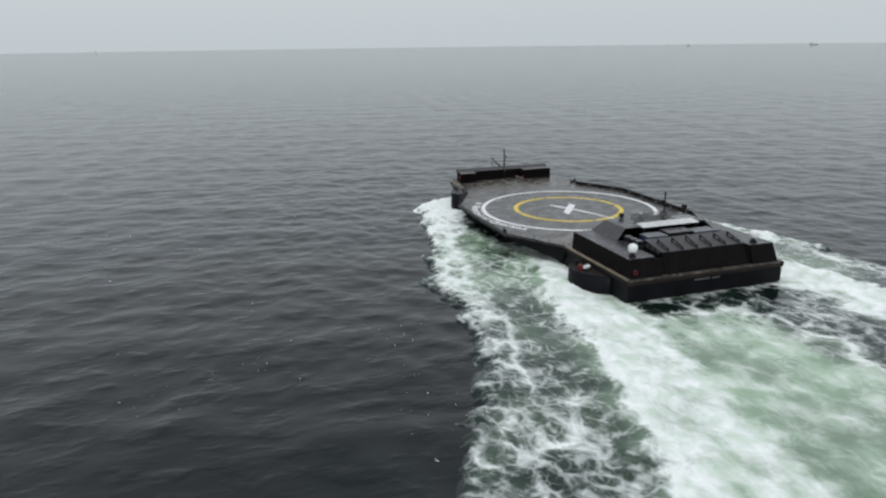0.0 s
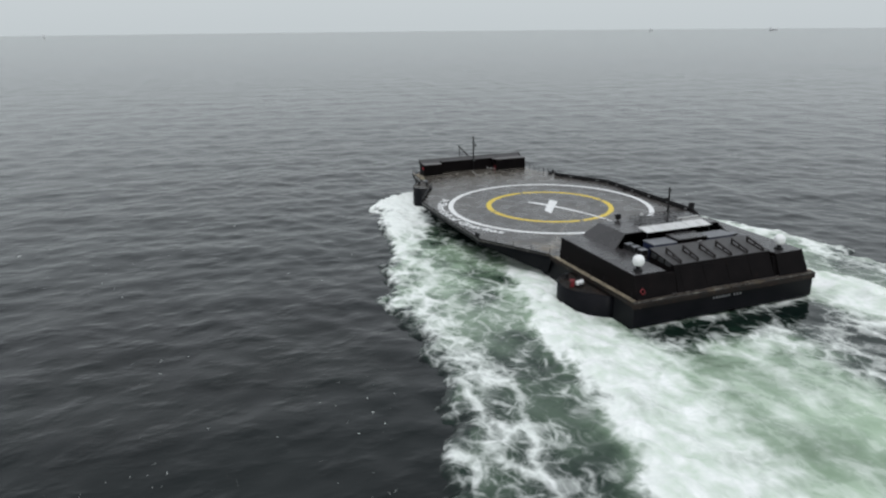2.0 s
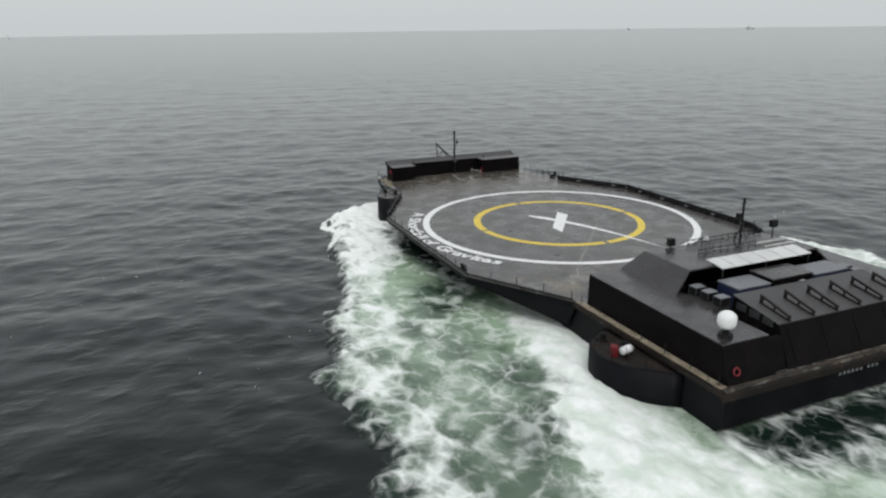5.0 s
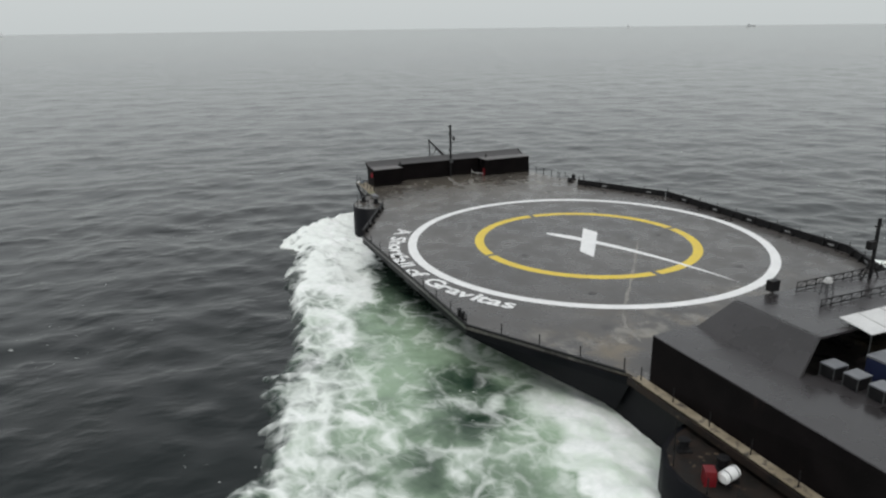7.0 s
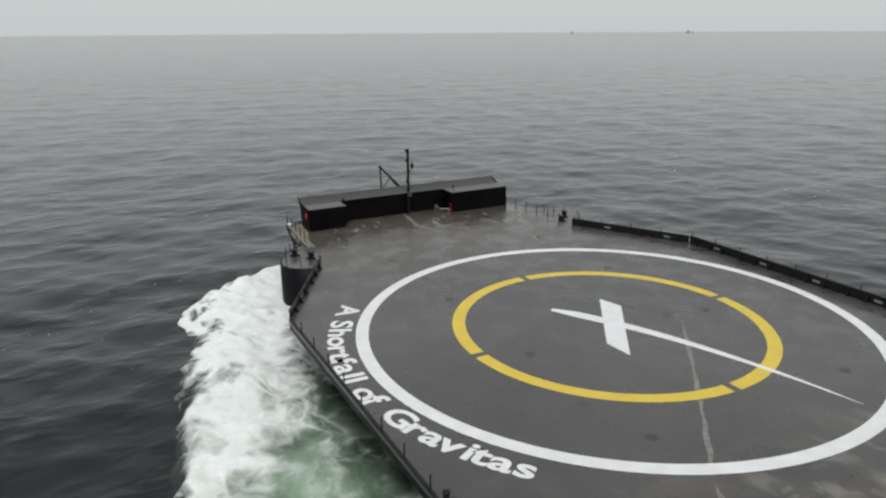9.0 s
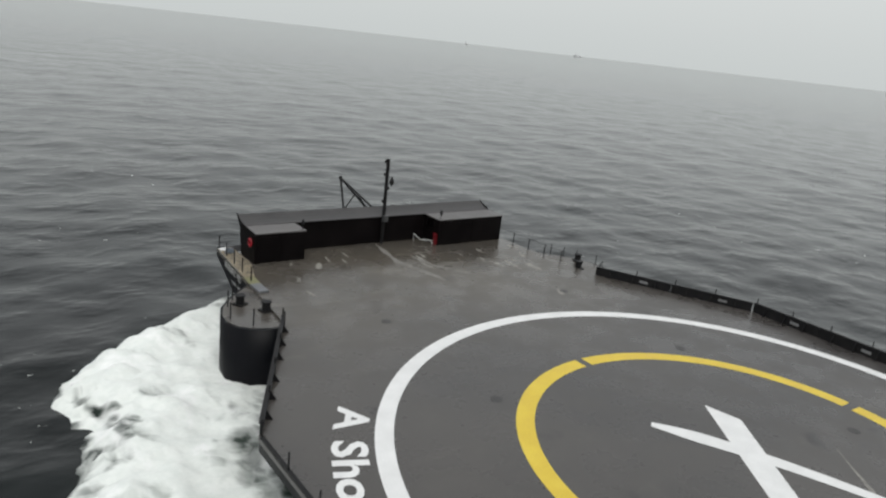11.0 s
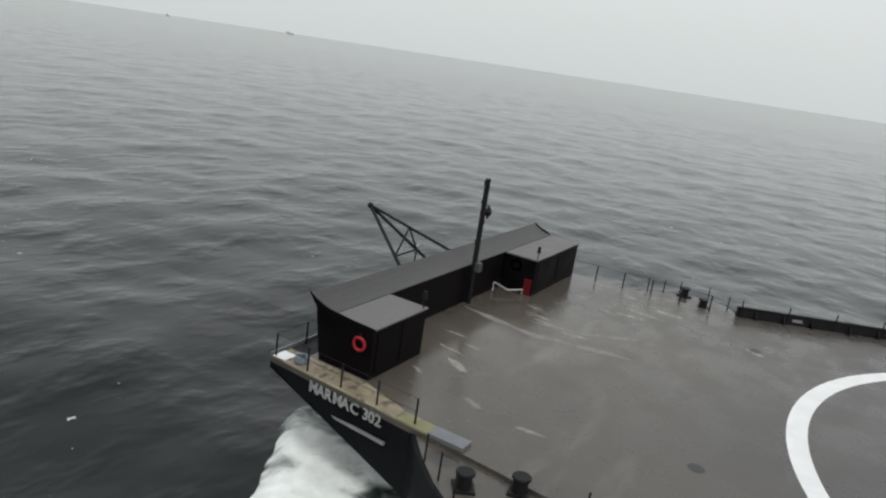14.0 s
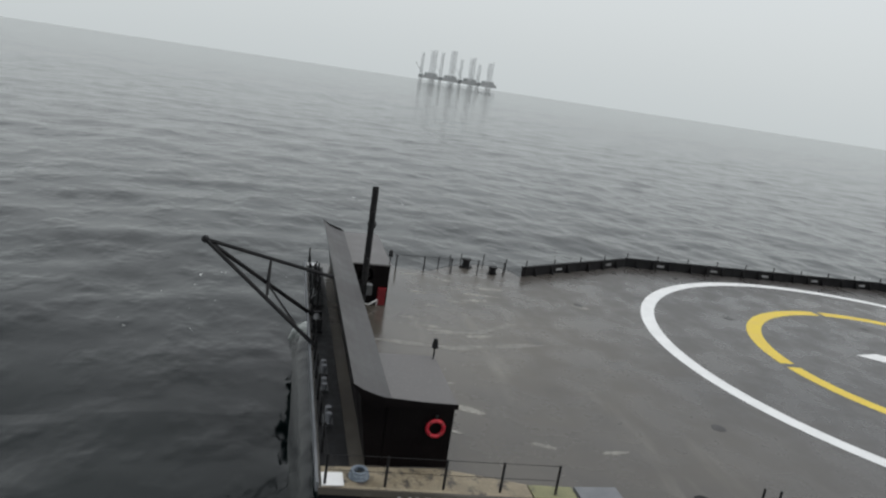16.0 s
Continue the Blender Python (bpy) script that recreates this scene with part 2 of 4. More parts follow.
    deep = mix(n, l, ramp(n, l, tone, 0.35, 0.65), (0.0010, 0.0030, 0.0031), (0.0020, 0.0055, 0.0054))
    green_n = noise_node(n, l, flat.outputs[0], 0.12, 5)
    green = mix(n, l, calc(n, l, "MAXIMUM", calc(n, l, "MULTIPLY", ramp(n, l, green_n, 0.30, 0.62), ramp(n, l, c, 0.5, 0.97)), ramp(n, l, c, 0.93, 1.0, 0.0, 0.75)), (0.018, 0.045, 0.027), (0.35, 0.47, 0.33))
    body = mix(n, l, calc(n, l, "MULTIPLY", c, ramp(n, l, green_n, 0.25, 0.55, 0.6, 1.0)), deep, green)
    grain = noise_node(n, l, flat.outputs[0], 0.42, 5, 0.52)
    froth = mix(n, l, calc(n, l, "MAXIMUM", ramp(n, l, grain, 0.3, 0.65), ramp(n, l, c, 0.85, 0.98, 0.8, 0.0)), (0.60, 0.69, 0.58), (0.94, 0.95, 0.93))
    spatter = noise_node(n, l, co, 1.7, 6, 0.66)
    froth = mix(n, l, ramp(n, l, spatter, 0.40, 0.60, 0.55, 1.0), (0.74, 0.78, 0.74), froth)
    l.new(mix(n, l, white, body, froth), p.inputs["Base Color"])
    l.new(ramp(n, l, white, 0.0, 0.7, 0.10, 0.85), p.inputs["Roughness"])
    p.inputs["IOR"].default_value = 1.33
    p.inputs["Specular IOR Level"].default_value = 0.46
    swell = noise_node(n, l, co, 0.095, 3, 0.5, (0.9, 1.15, 1.0))
    chop = noise_node(n, l, co, 0.22, 3, 0.45, (0.85, 1.2, 1.0))
    ripple = noise_node(n, l, co, 0.62, 3, 0.5, (0.8, 1.25, 1.0))
    h1 = bump(n, l, swell, 0.28, 0.55, None)
    h1 = bump(n, l, ramp(n, l, chop, 0.44, 0.82), 0.46, 0.30, None, h1)
    h2 = bump(n, l, ramp(n, l, ripple, 0.46, 0.82), 0.22, 0.10, None, h1)
    bump(n, l, calc(n, l, "MULTIPLY", grain, white), 0.35, 0.22, p, h2)
    return m


M_BARS = surface("weathered_white_lettering", (0.26, 0.26, 0.25), (0.40, 0.40, 0.39), 3.0, (0.4, 0.6), 0.05, (0.12, 0.12, 0.12), 0.55)
M_RIB = surface("browned_black_steel", (0.012, 0.009, 0.009), (0.022, 0.017, 0.016), 1.5, (0.4, 0.6), 0.1, gloss=0.25)
M_LEDGE = surface("rusty_brown_ledge", (0.030, 0.022, 0.018), (0.066, 0.050, 0.038), 0.9, (0.5, 0.75), 0.4, (0.20, 0.165, 0.12), 0.60, gloss=0.3)
M_SOOT = surface("sooty_steel", (0.030, 0.028, 0.028), (0.042, 0.040, 0.038), 2.0, (0.4, 0.6), 0.1)
M_DECK = deck_material()
M_SEA = sea_material()


# ---- building helpers ----
RIDERS = []


def part(name, bm, material, parent=None, label=""):
    """Links a bmesh as one mesh object under a thing or a part."""
    me = bpy.data.meshes.new(name)
    bmesh.ops.recalc_face_normals(bm, faces=bm.faces)
    bm.to_mesh(me)
    bm.free()
    me.materials.append(material)
    ob = new(name, me)
    if parent is not None:
        ob.parent = parent
    if label:
        ob["label"] = label
    return ob


def thing(name, label, category, m=None, group="", kind="", rides=True):
    ob = tagged(new(name), label, category, group, kind)
    ob.empty_display_size = 0.3
    if m is not None:
        ob.matrix_basis = m
    if rides:
        RIDERS.append(ob)
    return ob


def box(bm, x0, x1, y0, y1, z0, z1):
    vs = [bm.verts.new((x, y, z)) for z in (z0, z1) for x, y in ((x0, y0), (x1, y0), (x1, y1), (x0, y1))]
    for f in ((0, 3, 2, 1), (4, 5, 6, 7), (0, 1, 5, 4), (1, 2, 6, 5), (2, 3, 7, 6), (3, 0, 4, 7)):
        bm.faces.new([vs[i] for i in f])
    return vs


def hexa(bm, low, high):
    """A solid between two polygons with the same number of corners."""
    a = [bm.verts.new(v) for v in low]
    b = [bm.verts.new(v) for v in high]
    k = len(a)
    bm.faces.new(a[::-1])
    bm.faces.new(b)
    for i in range(k):
        bm.faces.new((a[i], a[(i + 1) % k], b[(i + 1) % k], b[i]))


def rod(bm, p, q, r, seg=8, r2=None):
    p, q = Vector(p), Vector(q)
    d = q - p
    m = Matrix.Translation((p + q) / 2) @ d.to_track_quat("Z", "Y").to_matrix().to_4x4()
    bmesh.ops.create_cone(bm, cap_ends=True, segments=seg, radius1=r, radius2=r if r2 is None else r2, depth=d.length, matrix=m)


def soften(bm, width, seg=2):
    edges = [e for e in bm.edges if len(e.link_faces) == 2 and e.calc_face_angle(0) > 0.5]
    bmesh.ops.bevel(bm, geom=edges, offset=width, segments=seg, affect="EDGES", clamp_overlap=True)


def flat_ring(bm, r0, r1, a0, a1, z, steps):
    """A flat band of a circle, azimuths clockwise from the bow."""
    rows = []
    for i in range(steps + 1):
        a = radians(a0 + (a1 - a0) * i / steps)
        rows.append([bm.verts.new((r * math.sin(a), r * math.cos(a), z)) for r in (r0, r1)])
    for p, q in zip(rows, rows[1:]):
        bm.faces.new((p[0], p[1], q[1], q[0]))


def grid_mesh(name, xs, ys, zs, shape, material, extra=()):
    """A sheet from numpy coordinates in rows and columns; extra: pairs of attribute name and values."""
    nr, nc = shape
    me = bpy.data.meshes.new(name)
    idx = np.arange(nr * nc).reshape(nr, nc)
    quads = np.stack([idx[:-1, :-1], idx[:-1, 1:], idx[1:, 1:], idx[1:, :-1]], -1).reshape(-1, 4)
    co = np.stack([xs, ys, zs], -1).reshape(-1, 3)
    me.vertices.add(len(co))
    me.vertices.foreach_set("co", co.astype(np.float32).ravel())
    me.loops.add(quads.size)
    me.loops.foreach_set("vertex_index", quads.astype(np.int32).ravel())
    me.polygons.add(len(quads))
    me.polygons.foreach_set("loop_start", np.arange(0, quads.size, 4, dtype=np.int32))
    me.update(calc_edges=True)
    me.polygons.foreach_set("use_smooth", np.ones(len(quads), dtype=bool))
    for key, values in extra:
        at = me.attributes.new(key, "FLOAT", "POINT")
        at.data.foreach_set("value", values.astype(np.float32).ravel())
    me.materials.append(material)
    me.validate()
    return new(name, me)


def waves(x, y, r):
    """Height of the open sea; short waves fade out with the distance r."""
    h = np.zeros_like(x)
    rng = np.random.default_rng(5)
    for i in range(20):
        length = 3.0 * 1.13 ** i
        a = radians(70) + rng.normal(0, 1.25)
        k = 2 * np.pi / length
        ph = rng.uniform(0, 6.3)
        wx, wy = x + 1.7 * np.sin(y * 0.11 + i), y + 1.9 * np.sin(x * 0.09 + 2 * i)
        swing = np.sin(k * (np.cos(a) * wx + np.sin(a) * wy) + ph)
        lift = 0.0054 * length ** 0.8 * (1.0 if length < 11 else 0.9)
        h += lift * (swing + 0.5 * (swing ** 2 - 0.5)) * np.clip(1.6 - r / (length * 33), 0, 1)
    return h


# ---- the sea ----
def build_sea():
    nt, nr = 620, 640
    th = np.linspace(0, 2 * np.pi, nt + 1)
    rr = 2.0 * np.exp(np.linspace(0, np.log(4900 / 2.0), nr))
    R, T = np.meshgrid(rr, th, indexing="ij")
    x, y = R * np.sin(T), R * np.cos(T) + 8 * SPEED - 20
    z = SEA + waves(x, y, R) * 1.0
    z[0, :] = SEA
    ob = grid_mesh("sea", x, y, z, R.shape, M_SEA)
    return tagged(ob, "dark grey-green open sea with short choppy waves under mist", "sea", kind="structure")


def smooth(v, a, b):
    t = np.clip((v - a) / (b - a), 0, 1)
    return t * t * (3 - 2 * t)


def ragged(x, y, scale, seed, octaves=4):
    """Cheap rolling noise from -1 to 1 on arrays."""
    rng = np.random.default_rng(seed)
    out, amp, tot = np.zeros_like(x), 1.0, 0.0
    for o in range(octaves):
        layer = np.zeros_like(x)
        for _ in range(5):
            a, ph = rng.uniform(0, 6.3), rng.uniform(0, 6.3)
            k = rng.uniform(0.7, 1.3) / scale * 2 * np.pi
            layer += np.sin(k * (np.cos(a) * x + np.sin(a) * y) + ph + 1.3 * np.sin(k * 0.6 * (np.sin(a) * x - np.cos(a) * y) + ph * 2))
        out += amp * layer / 5
        tot += amp
        amp *= 0.6
        scale *= 0.48
    return out / tot * 1.6


def build_wake():
    """The white water that goes with the barge: bow waves, side foam, the wash astern."""
    ys = np.concatenate([np.arange(45.5, -20, -0.3), np.arange(-20, -110, -0.5), np.arange(-110, -260, -1.2)])
    xs = np.concatenate([np.arange(-92, -42, 0.7), np.arange(-42, 42, 0.35), np.arange(42, 92.1, 0.7)])
    Y, X = np.meshgrid(ys, xs, indexing="ij")
    A = np.abs(X)
    yk = [-260, -160, -120, -83, -73, -62, -50, -38, -25, -12, -6, 5, 12, 20, 24, 28, 30, 32, 34, 36, 39, 41, 42.5, 45]
    outer = np.interp(Y, yk, [90, 80, 71, 57.5, 51.5, 46, 42.5, 40.8, 41.3, 37.5, 35, 32.7, 30.5, 28.4, 27.3, 27.8, 27.4, 26.0, 23.6, 20.9, 17.2, 13.6, 9, -6])
    fore = smooth(Y, 14, 26)
    calm = 1 - 0.55 * fore
    jag = (ragged(X, Y, 11, 3) * 2.2 + ragged(X, Y, 3.4, 5, 3) * 1.1) * calm
    # ragged tongues of spray thrown outwards along the bow wave
    along, across = A * 0.84 - Y * 0.54, A * 0.54 + Y * 0.84
    tongues = ragged(along, across * 0.22, 2.6, 61, 4)
    jag += fore * (tongues * 1.25 + ragged(X, Y, 1.5, 62, 3) * 0.5)
    d_low = outer - A + ragged(X, Y, 11, 3) * 2.2 * calm
    d_out = outer - A + jag
    inner1 = np.interp(Y, [-60, -25, -12, 0, 6, 19, 24], [35, 32.5, 29.5, 26.5, 22.6, 18.8, 15])
    inner2 = np.interp(Y, [-260, -160, -92, -81, -62, -43, -33, -24, -13, -8], [66, 55, 39, 35.5, 29.5, 27, 22.5, 20.5, 17.5, 13])
    ahead = 1.6 * smooth(A, 10, 13)
    stem = (1 - smooth(Y, 33, 36) * (1 - smooth(A, 9.5, 12.5)))
    edge = smooth(d_out, -0.6, 3.4) * (1 - smooth(Y - ahead, 39.6, 41.8)) * stem
    crisp = smooth(d_out, -0.4, 0.9) * (1 - smooth(Y - ahead, 40.6, 41.9)) * stem
    edge += (crisp - edge) * 0.8 * fore
    # bow foam along the outer edge, thinning to lace further aft
    strength1 = np.interp(Y, [-200, -110, -70, -45, -25, 0, 20, 36], [0.26, 0.32, 0.42, 0.50, 0.58, 0.74, 1.0, 1.2])
    band1 = smooth(A - inner1 + ragged(X, Y, 9, 8) * 1.8, -3.5, 2.0) * strength1
    # between the two bands: lace on green water
    between = np.interp(Y, [-200, -60, -30, -5, 15, 24], [0.20, 0.21, 0.30, 0.27, 0.18, 0.7]) * np.ones_like(X)
    # wash of the stern thrusters: a solid white lane on each quarter, milky green between
    d2 = inner2 - A + ragged(X, Y, 10, 12) * 2.0
    fade = np.interp(Y, [-260, -160, -110, -80, -55, -30, -14, -8], [0.46, 0.58, 0.74, 0.92, 1.05, 1.12, 0.82, 0.3])
    lane_in = np.interp(Y, [-260, -90, -60, -45], [24, 17, 13, 12])
    lane = smooth(d2, -1.2, 2.5) * (1 - smooth(d2, lane_in - 4, lane_in + 5)) * fade
    centre = smooth(d2, 4, 12) * np.interp(Y, [-260, -120, -80, -50], [0.40, 0.46, 0.55, 0.62])
    hole = np.exp(-(((X - 8 + 0.12 * (Y + 50)) / 6.5) ** 2)) * smooth(-Y, 46, 54) * (1 - smooth(-Y, 110, 150))
    band2 = np.maximum(lane, centre) * (1 - 0.5 * hole)
    foam = np.maximum(np.maximum(band1, band2), between) * edge
    foam += ragged(X, Y, 16, 21) * 0.10 * edge
    foam += fore * (0.02 + 0.34 * tongues) * edge
    rim = 1 - smooth(d_out, 1.0, 5.0)
    foam *= 1 - fore * (1 - 0.8 * smooth(Y, 33, 37)) * rim * 0.6 * smooth(ragged(along, across * 0.35, 1.5, 71, 4), -0.05, 0.5)
    # foam gap astern, with the transom's shadow put in as darker water
    stern_shade = np.exp(-((Y + 50.5) / 3.2) ** 2) * (1 - smooth(A, 12, 16))
    foam = np.clip(foam * (1 - 0.75 * stern_shade), 0, 1.25)
    outside = np.interp(Y, [-260, -120, -50, -25, 0, 20, 34], [0.45, 0.55, 0.68, 0.86, 0.92, 0.65, 0.25])
    inside = smooth(d2, -3, 5)
    churn = np.clip(edge * (outside * (1 - inside) + 1.0 * inside) * (1 - 0.75 * hole) * (1 - 0.8 * stern_shade), 0, 1)
    # shadow under the deck wings, put in by cutting green and foam beside the hull
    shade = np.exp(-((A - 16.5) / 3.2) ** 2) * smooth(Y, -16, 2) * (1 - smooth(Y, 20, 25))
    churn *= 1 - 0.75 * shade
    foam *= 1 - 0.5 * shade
    # heights: lumps of broken water, a raised bow wave, trough edges under the open sea
    lump = ragged(X, Y, 6.5, 31, 5)
    bow = np.exp(-((d_out - 3.2) / 2.6) ** 2) * smooth(Y, -10, 30) * (1 - 0.85 * smooth(Y, 32, 40)) * 0.9
    quarter = np.exp(-((d2 - 3.0) / 3.5) ** 2) * smooth(-Y, 18, 34) * (1 - smooth(-Y, 60, 110)) * 0.9
    up = smooth(d_low, -2.2, 2.6)
    z = SEA - 1.2 + 1.9 * up + 0.25 * inside + lump * (0.03 + 0.28 * np.clip(foam, 0, 1)) + ragged(X, Y, 1.9, 63, 3) * 0.10 * np.clip(foam, 0, 1) * smooth(Y, -30, 10) + up * bow * (0.8 + 0.5 * ragged(X, Y, 4, 44)) + quarter * (0.8 + 0.5 * ragged(X, Y, 5, 45))
    z -= smooth(-Y, 225, 258) * 2.0 + smooth(Y - ahead, 40.4, 42.6) * 2.2
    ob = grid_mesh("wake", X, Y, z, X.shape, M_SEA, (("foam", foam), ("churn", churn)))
    RIDERS.append(ob)
    return tagged(ob, "broad white and green churned foam wake beside the barge", "wake", kind="structure")


build_sea()
build_wake()


# ---- the barge ----
STERN, BOW, HALF, WING = -47.7, 40.8, 14.9, 21.6


def build_barge():
    barge = thing("barge", "long black self-propelled deck barge with a marked landing deck", "barge")
    # hull with a raked bow and a cut-up stern
    bm = bmesh.new()
    prof = [(STERN, -0.25), (STERN, -3.4), (STERN + 5, -7.0), (20, -7.0), (27.5, -5.0), (33, -3.1), (38, -1.45), (BOW, -0.55), (BOW, -0.25)]
    side = lambda y: HALF - max(0.0, y - 24.3) / 15.0
    left = [bm.verts.new((-side(y) + 0.01, y, z)) for y, z in prof]
    right = [bm.verts.new((side(y) - 0.01, y, z)) for y, z in prof]
    bm.faces.new(left)
    bm.faces.new(right[::-1])
    for i in range(len(prof)):
        j = (i + 1) % len(prof)
        bm.faces.new((left[i], right[i], right[j], left[j]))
    part("hull", bm, M_HULL, barge, "black hull with rust streaks and raked bow")
    # deck plate: hull width with the two wings
    bm = bmesh.new()
    plan = [(-HALF, STERN), (HALF, STERN), (HALF, -27), (WING, -15.2), (WING, 12.4), (15.0, 24.3), (13.8, BOW), (-13.8, BOW), (-15.0, 24.3), (-WING, 12.4), (-WING, -15.2), (-HALF, -27)]
    hexa(bm, [(x, y, -0.25) for x, y in plan], [(x, y, 0) for x, y in plan])
    part("deck", bm, M_DECK, barge, "wet dark grey steel deck with scuffs")
    # wings: wedges that carry the deck outside the hull
    for s in (-1, 1):
        bm = bmesh.new()
        top = [(15.0, -27.2), (WING - 0.05, -15.2), (WING - 0.05, 12.4), (15.1, 24.2)]
        low = [(15.0, -26.0), (15.6, -14.0), (15.6, 11.5), (15.0, 23.0)]
        hexa(bm, [(s * x, y, -3.2) for x, y in low], [(s * x, y, -0.8) for x, y in top])
        hexa(bm, [(s * x, y, -0.8) for x, y in top], [(s * x, y, -0.252) for x, y in top])
        part("wing", bm, M_HULL, barge, "black sloped deck wing")
    # thruster sponsons: rounded, drawn out to a point at one end
    fore = [(14.4, 32.4), (15.6, 31.3), (16.8, 30.0), (17.7, 28.7), (18.2, 27.4), (18.3, 26.2), (17.9, 25.2), (17.1, 24.5), (15.9, 24.1), (14.4, 24.0)]
    aft = [(14.6, -32.3), (16.3, -32.9), (17.8, -33.9), (18.7, -35.3), (19.0, -36.9), (18.8, -38.5), (18.1, -39.9), (16.9, -41.2), (15.6, -42.5), (14.6, -43.5)]
    for s in (-1, 1):
        for plan, top in ((fore, -0.2), (aft, -0.9)):
            bm = bmesh.new()
            hexa(bm, [(s * x, y, -6.8) for x, y in plan], [(s * x, y, top) for x, y in plan])
            soften(bm, 0.12, 2)
            sp = part("sponson", bm, M_HULL, barge, "rounded black thruster sponson")
            for poly in sp.data.polygons:
                poly.use_smooth = abs(poly.normal.z) < 0.5
            cx, cy = 15.8, sum(y for x, y in plan) / len(plan)
            bm = bmesh.new()
            inset = [(s * (cx + (x - cx) * 0.93), cy + (y - cy) * 0.93) for x, y in plan]
            hexa(bm, [(x, y, top + 0.003) for x, y in inset], [(x, y, top + 0.02) for x, y in inset])
            part("sponson_deck", bm, M_DECK if top > -0.5 else M_RUST, sp, "worn sponson deck plate")
    # rub rails and the tan margins beside the houses
    for s in (-1, 1):
        bm = bmesh.new()
        box(bm, s * (HALF + 0.002), s * (HALF + 0.34), STERN - 0.05, -27.3, -0.55, -0.08)
        soften(bm, 0.06)
        part("rub_rail", bm, M_RUST, barge, "rusty rub rail")
        bm = bmesh.new()
        box(bm, s * 14.42, s * (HALF + 0.22), STERN + 0.3, -27.6, 0.002, 0.05)
        part("margin", bm, M_MARGIN, barge, "tan worn deck margin")
        if s > 0:
            continue
        bm = bmesh.new()
        hexa(bm, [(s * 13.45, 33.3, 0.003), (s * 14.25, 33.3, 0.003), (s * 13.75, 40.7, 0.003), (s * 12.5, 40.7, 0.003), (s * 12.55, 36.2, 0.003)],
             [(s * 13.48, 33.3, 0.05), (s * 14.2, 33.3, 0.05), (s * 13.7, 40.7, 0.05), (s * 12.53, 40.7, 0.05), (s * 12.58, 36.2, 0.05)])
        part("margin", bm, M_MARGIN, barge, "tan worn deck margin")
    bm = bmesh.new()
    box(bm, -HALF - 0.35, HALF + 0.0, STERN - 0.34, STERN - 0.002, -0.80, -0.26)
    soften(bm, 0.08)
    part("rub_rail", bm, M_RUST, barge, "rusty stern rub rail")
    bm = bmesh.new()
    box(bm, -HALF + 0.1, HALF - 0.3, STERN + 0.02, -47.42, 0.003, 0.06)
    soften(bm, 0.02)
    part("stern_ledge", bm, M_LEDGE, barge, "rust-brown ledge behind the deckhouse")
    return barge


def paint_marks(barge):
    bm = bmesh.new()
    flat_ring(bm, 18.45, 19.4, 0, 360, 0.006, 180)
    part("outer_ring", bm, M_WHITE, barge, "white landing ring")
    for k in range(4):
        bm = bmesh.new()
        flat_ring(bm, 11.1, 12.1, 90 * k + 1.4, 90 * k + 88.6, 0.006, 48)
        part("arc", bm, M_YELLOW, barge, "yellow landing arc")
    bm = bmesh.new()
    bm.faces.new([bm.verts.new((x, y, 0.006)) for x, y in ((2.65, 4.4), (3.15, 2.3), (-2.5, -5.1), (-2.6, -2.75))])
    part("short_stroke", bm, M_WHITE, barge)
    # long sweeping stroke, tapered towards the stern
    bm = bmesh.new()
    rows = []
    for i in range(25):
        t = i / 24
        c = Vector((-2.3, 4.4)) * (1 - t) ** 2 + Vector((3.4, -4.2)) * 2 * t * (1 - t) + Vector((5.2, -16.8)) * t ** 2
        d = (Vector((3.4, -4.2)) - Vector((-2.3, 4.4))) * (1 - t) + (Vector((5.2, -16.8)) - Vector((3.4, -4.2))) * t
        nrm = Vector((-d.y, d.x)).normalized()
        w = 0.62 * min(1, 0.35 + t * 6) * (1 - t) ** 0.8 + 0.02
        rows.append([bm.verts.new((*(c + nrm * s * w), 0.010)) for s in (-1, 1)])
    for p, q in zip(rows, rows[1:]):
        bm.faces.new((p[0], p[1], q[1], q[0]))
    part("long_stroke", bm, M_WHITE, barge)
    # the name round the ring, letter by letter
    words, size = "A Shortfall of Gravitas", 2.35
    cu = bpy.data.curves.new("letters", "FONT")
    cu.size, cu.resolution_u, cu.offset = size, 3, 0.065
    probe = new("letters", cu)

    def width_of(s):
        cu.body = s
        bpy.context.view_layer.update()
        return probe.dimensions.x
    ends = [width_of(words[:i + 1] + "|") for i in range(len(words))]
    bar = width_of("|")
    total = ends[-1] - bar
    rad, a0, a1 = 21.4, -51.2, -129.5
    wide = radians(a0 - a1) * 20.7 / total
    for i, ch in enumerate(words):
        if ch == " ":
            continue
        w = width_of(ch)
        mid_x = ends[i] - bar - w / 2
        cu.body = ch
        bpy.context.view_layer.update()
        me = bpy.data.meshes.new_from_object(probe)
        xs = [v.co.x for v in me.vertices]
        cx = (min(xs) + max(xs)) / 2
        a = radians(a0 + (a1 - a0) * (mid_x / total))
        turn = math.atan2(-math.cos(a), -math.sin(a)) - math.pi / 2
        m = Matrix.Translation((rad * math.sin(a), rad * math.cos(a), 0.008)) @ Matrix.Rotation(turn, 4, "Z") @ Matrix.Diagonal((wide, 1, 1, 1)) @ Matrix.Translation((-cx, 0, 0))
        me.transform(m)
        me.materials.clear()
        me.materials.append(M_WHITE)
        ob = new("letter", me)
        ob.parent = barge
    bpy.data.objects.remove(probe)


barge = build_barge()
paint_marks(barge)


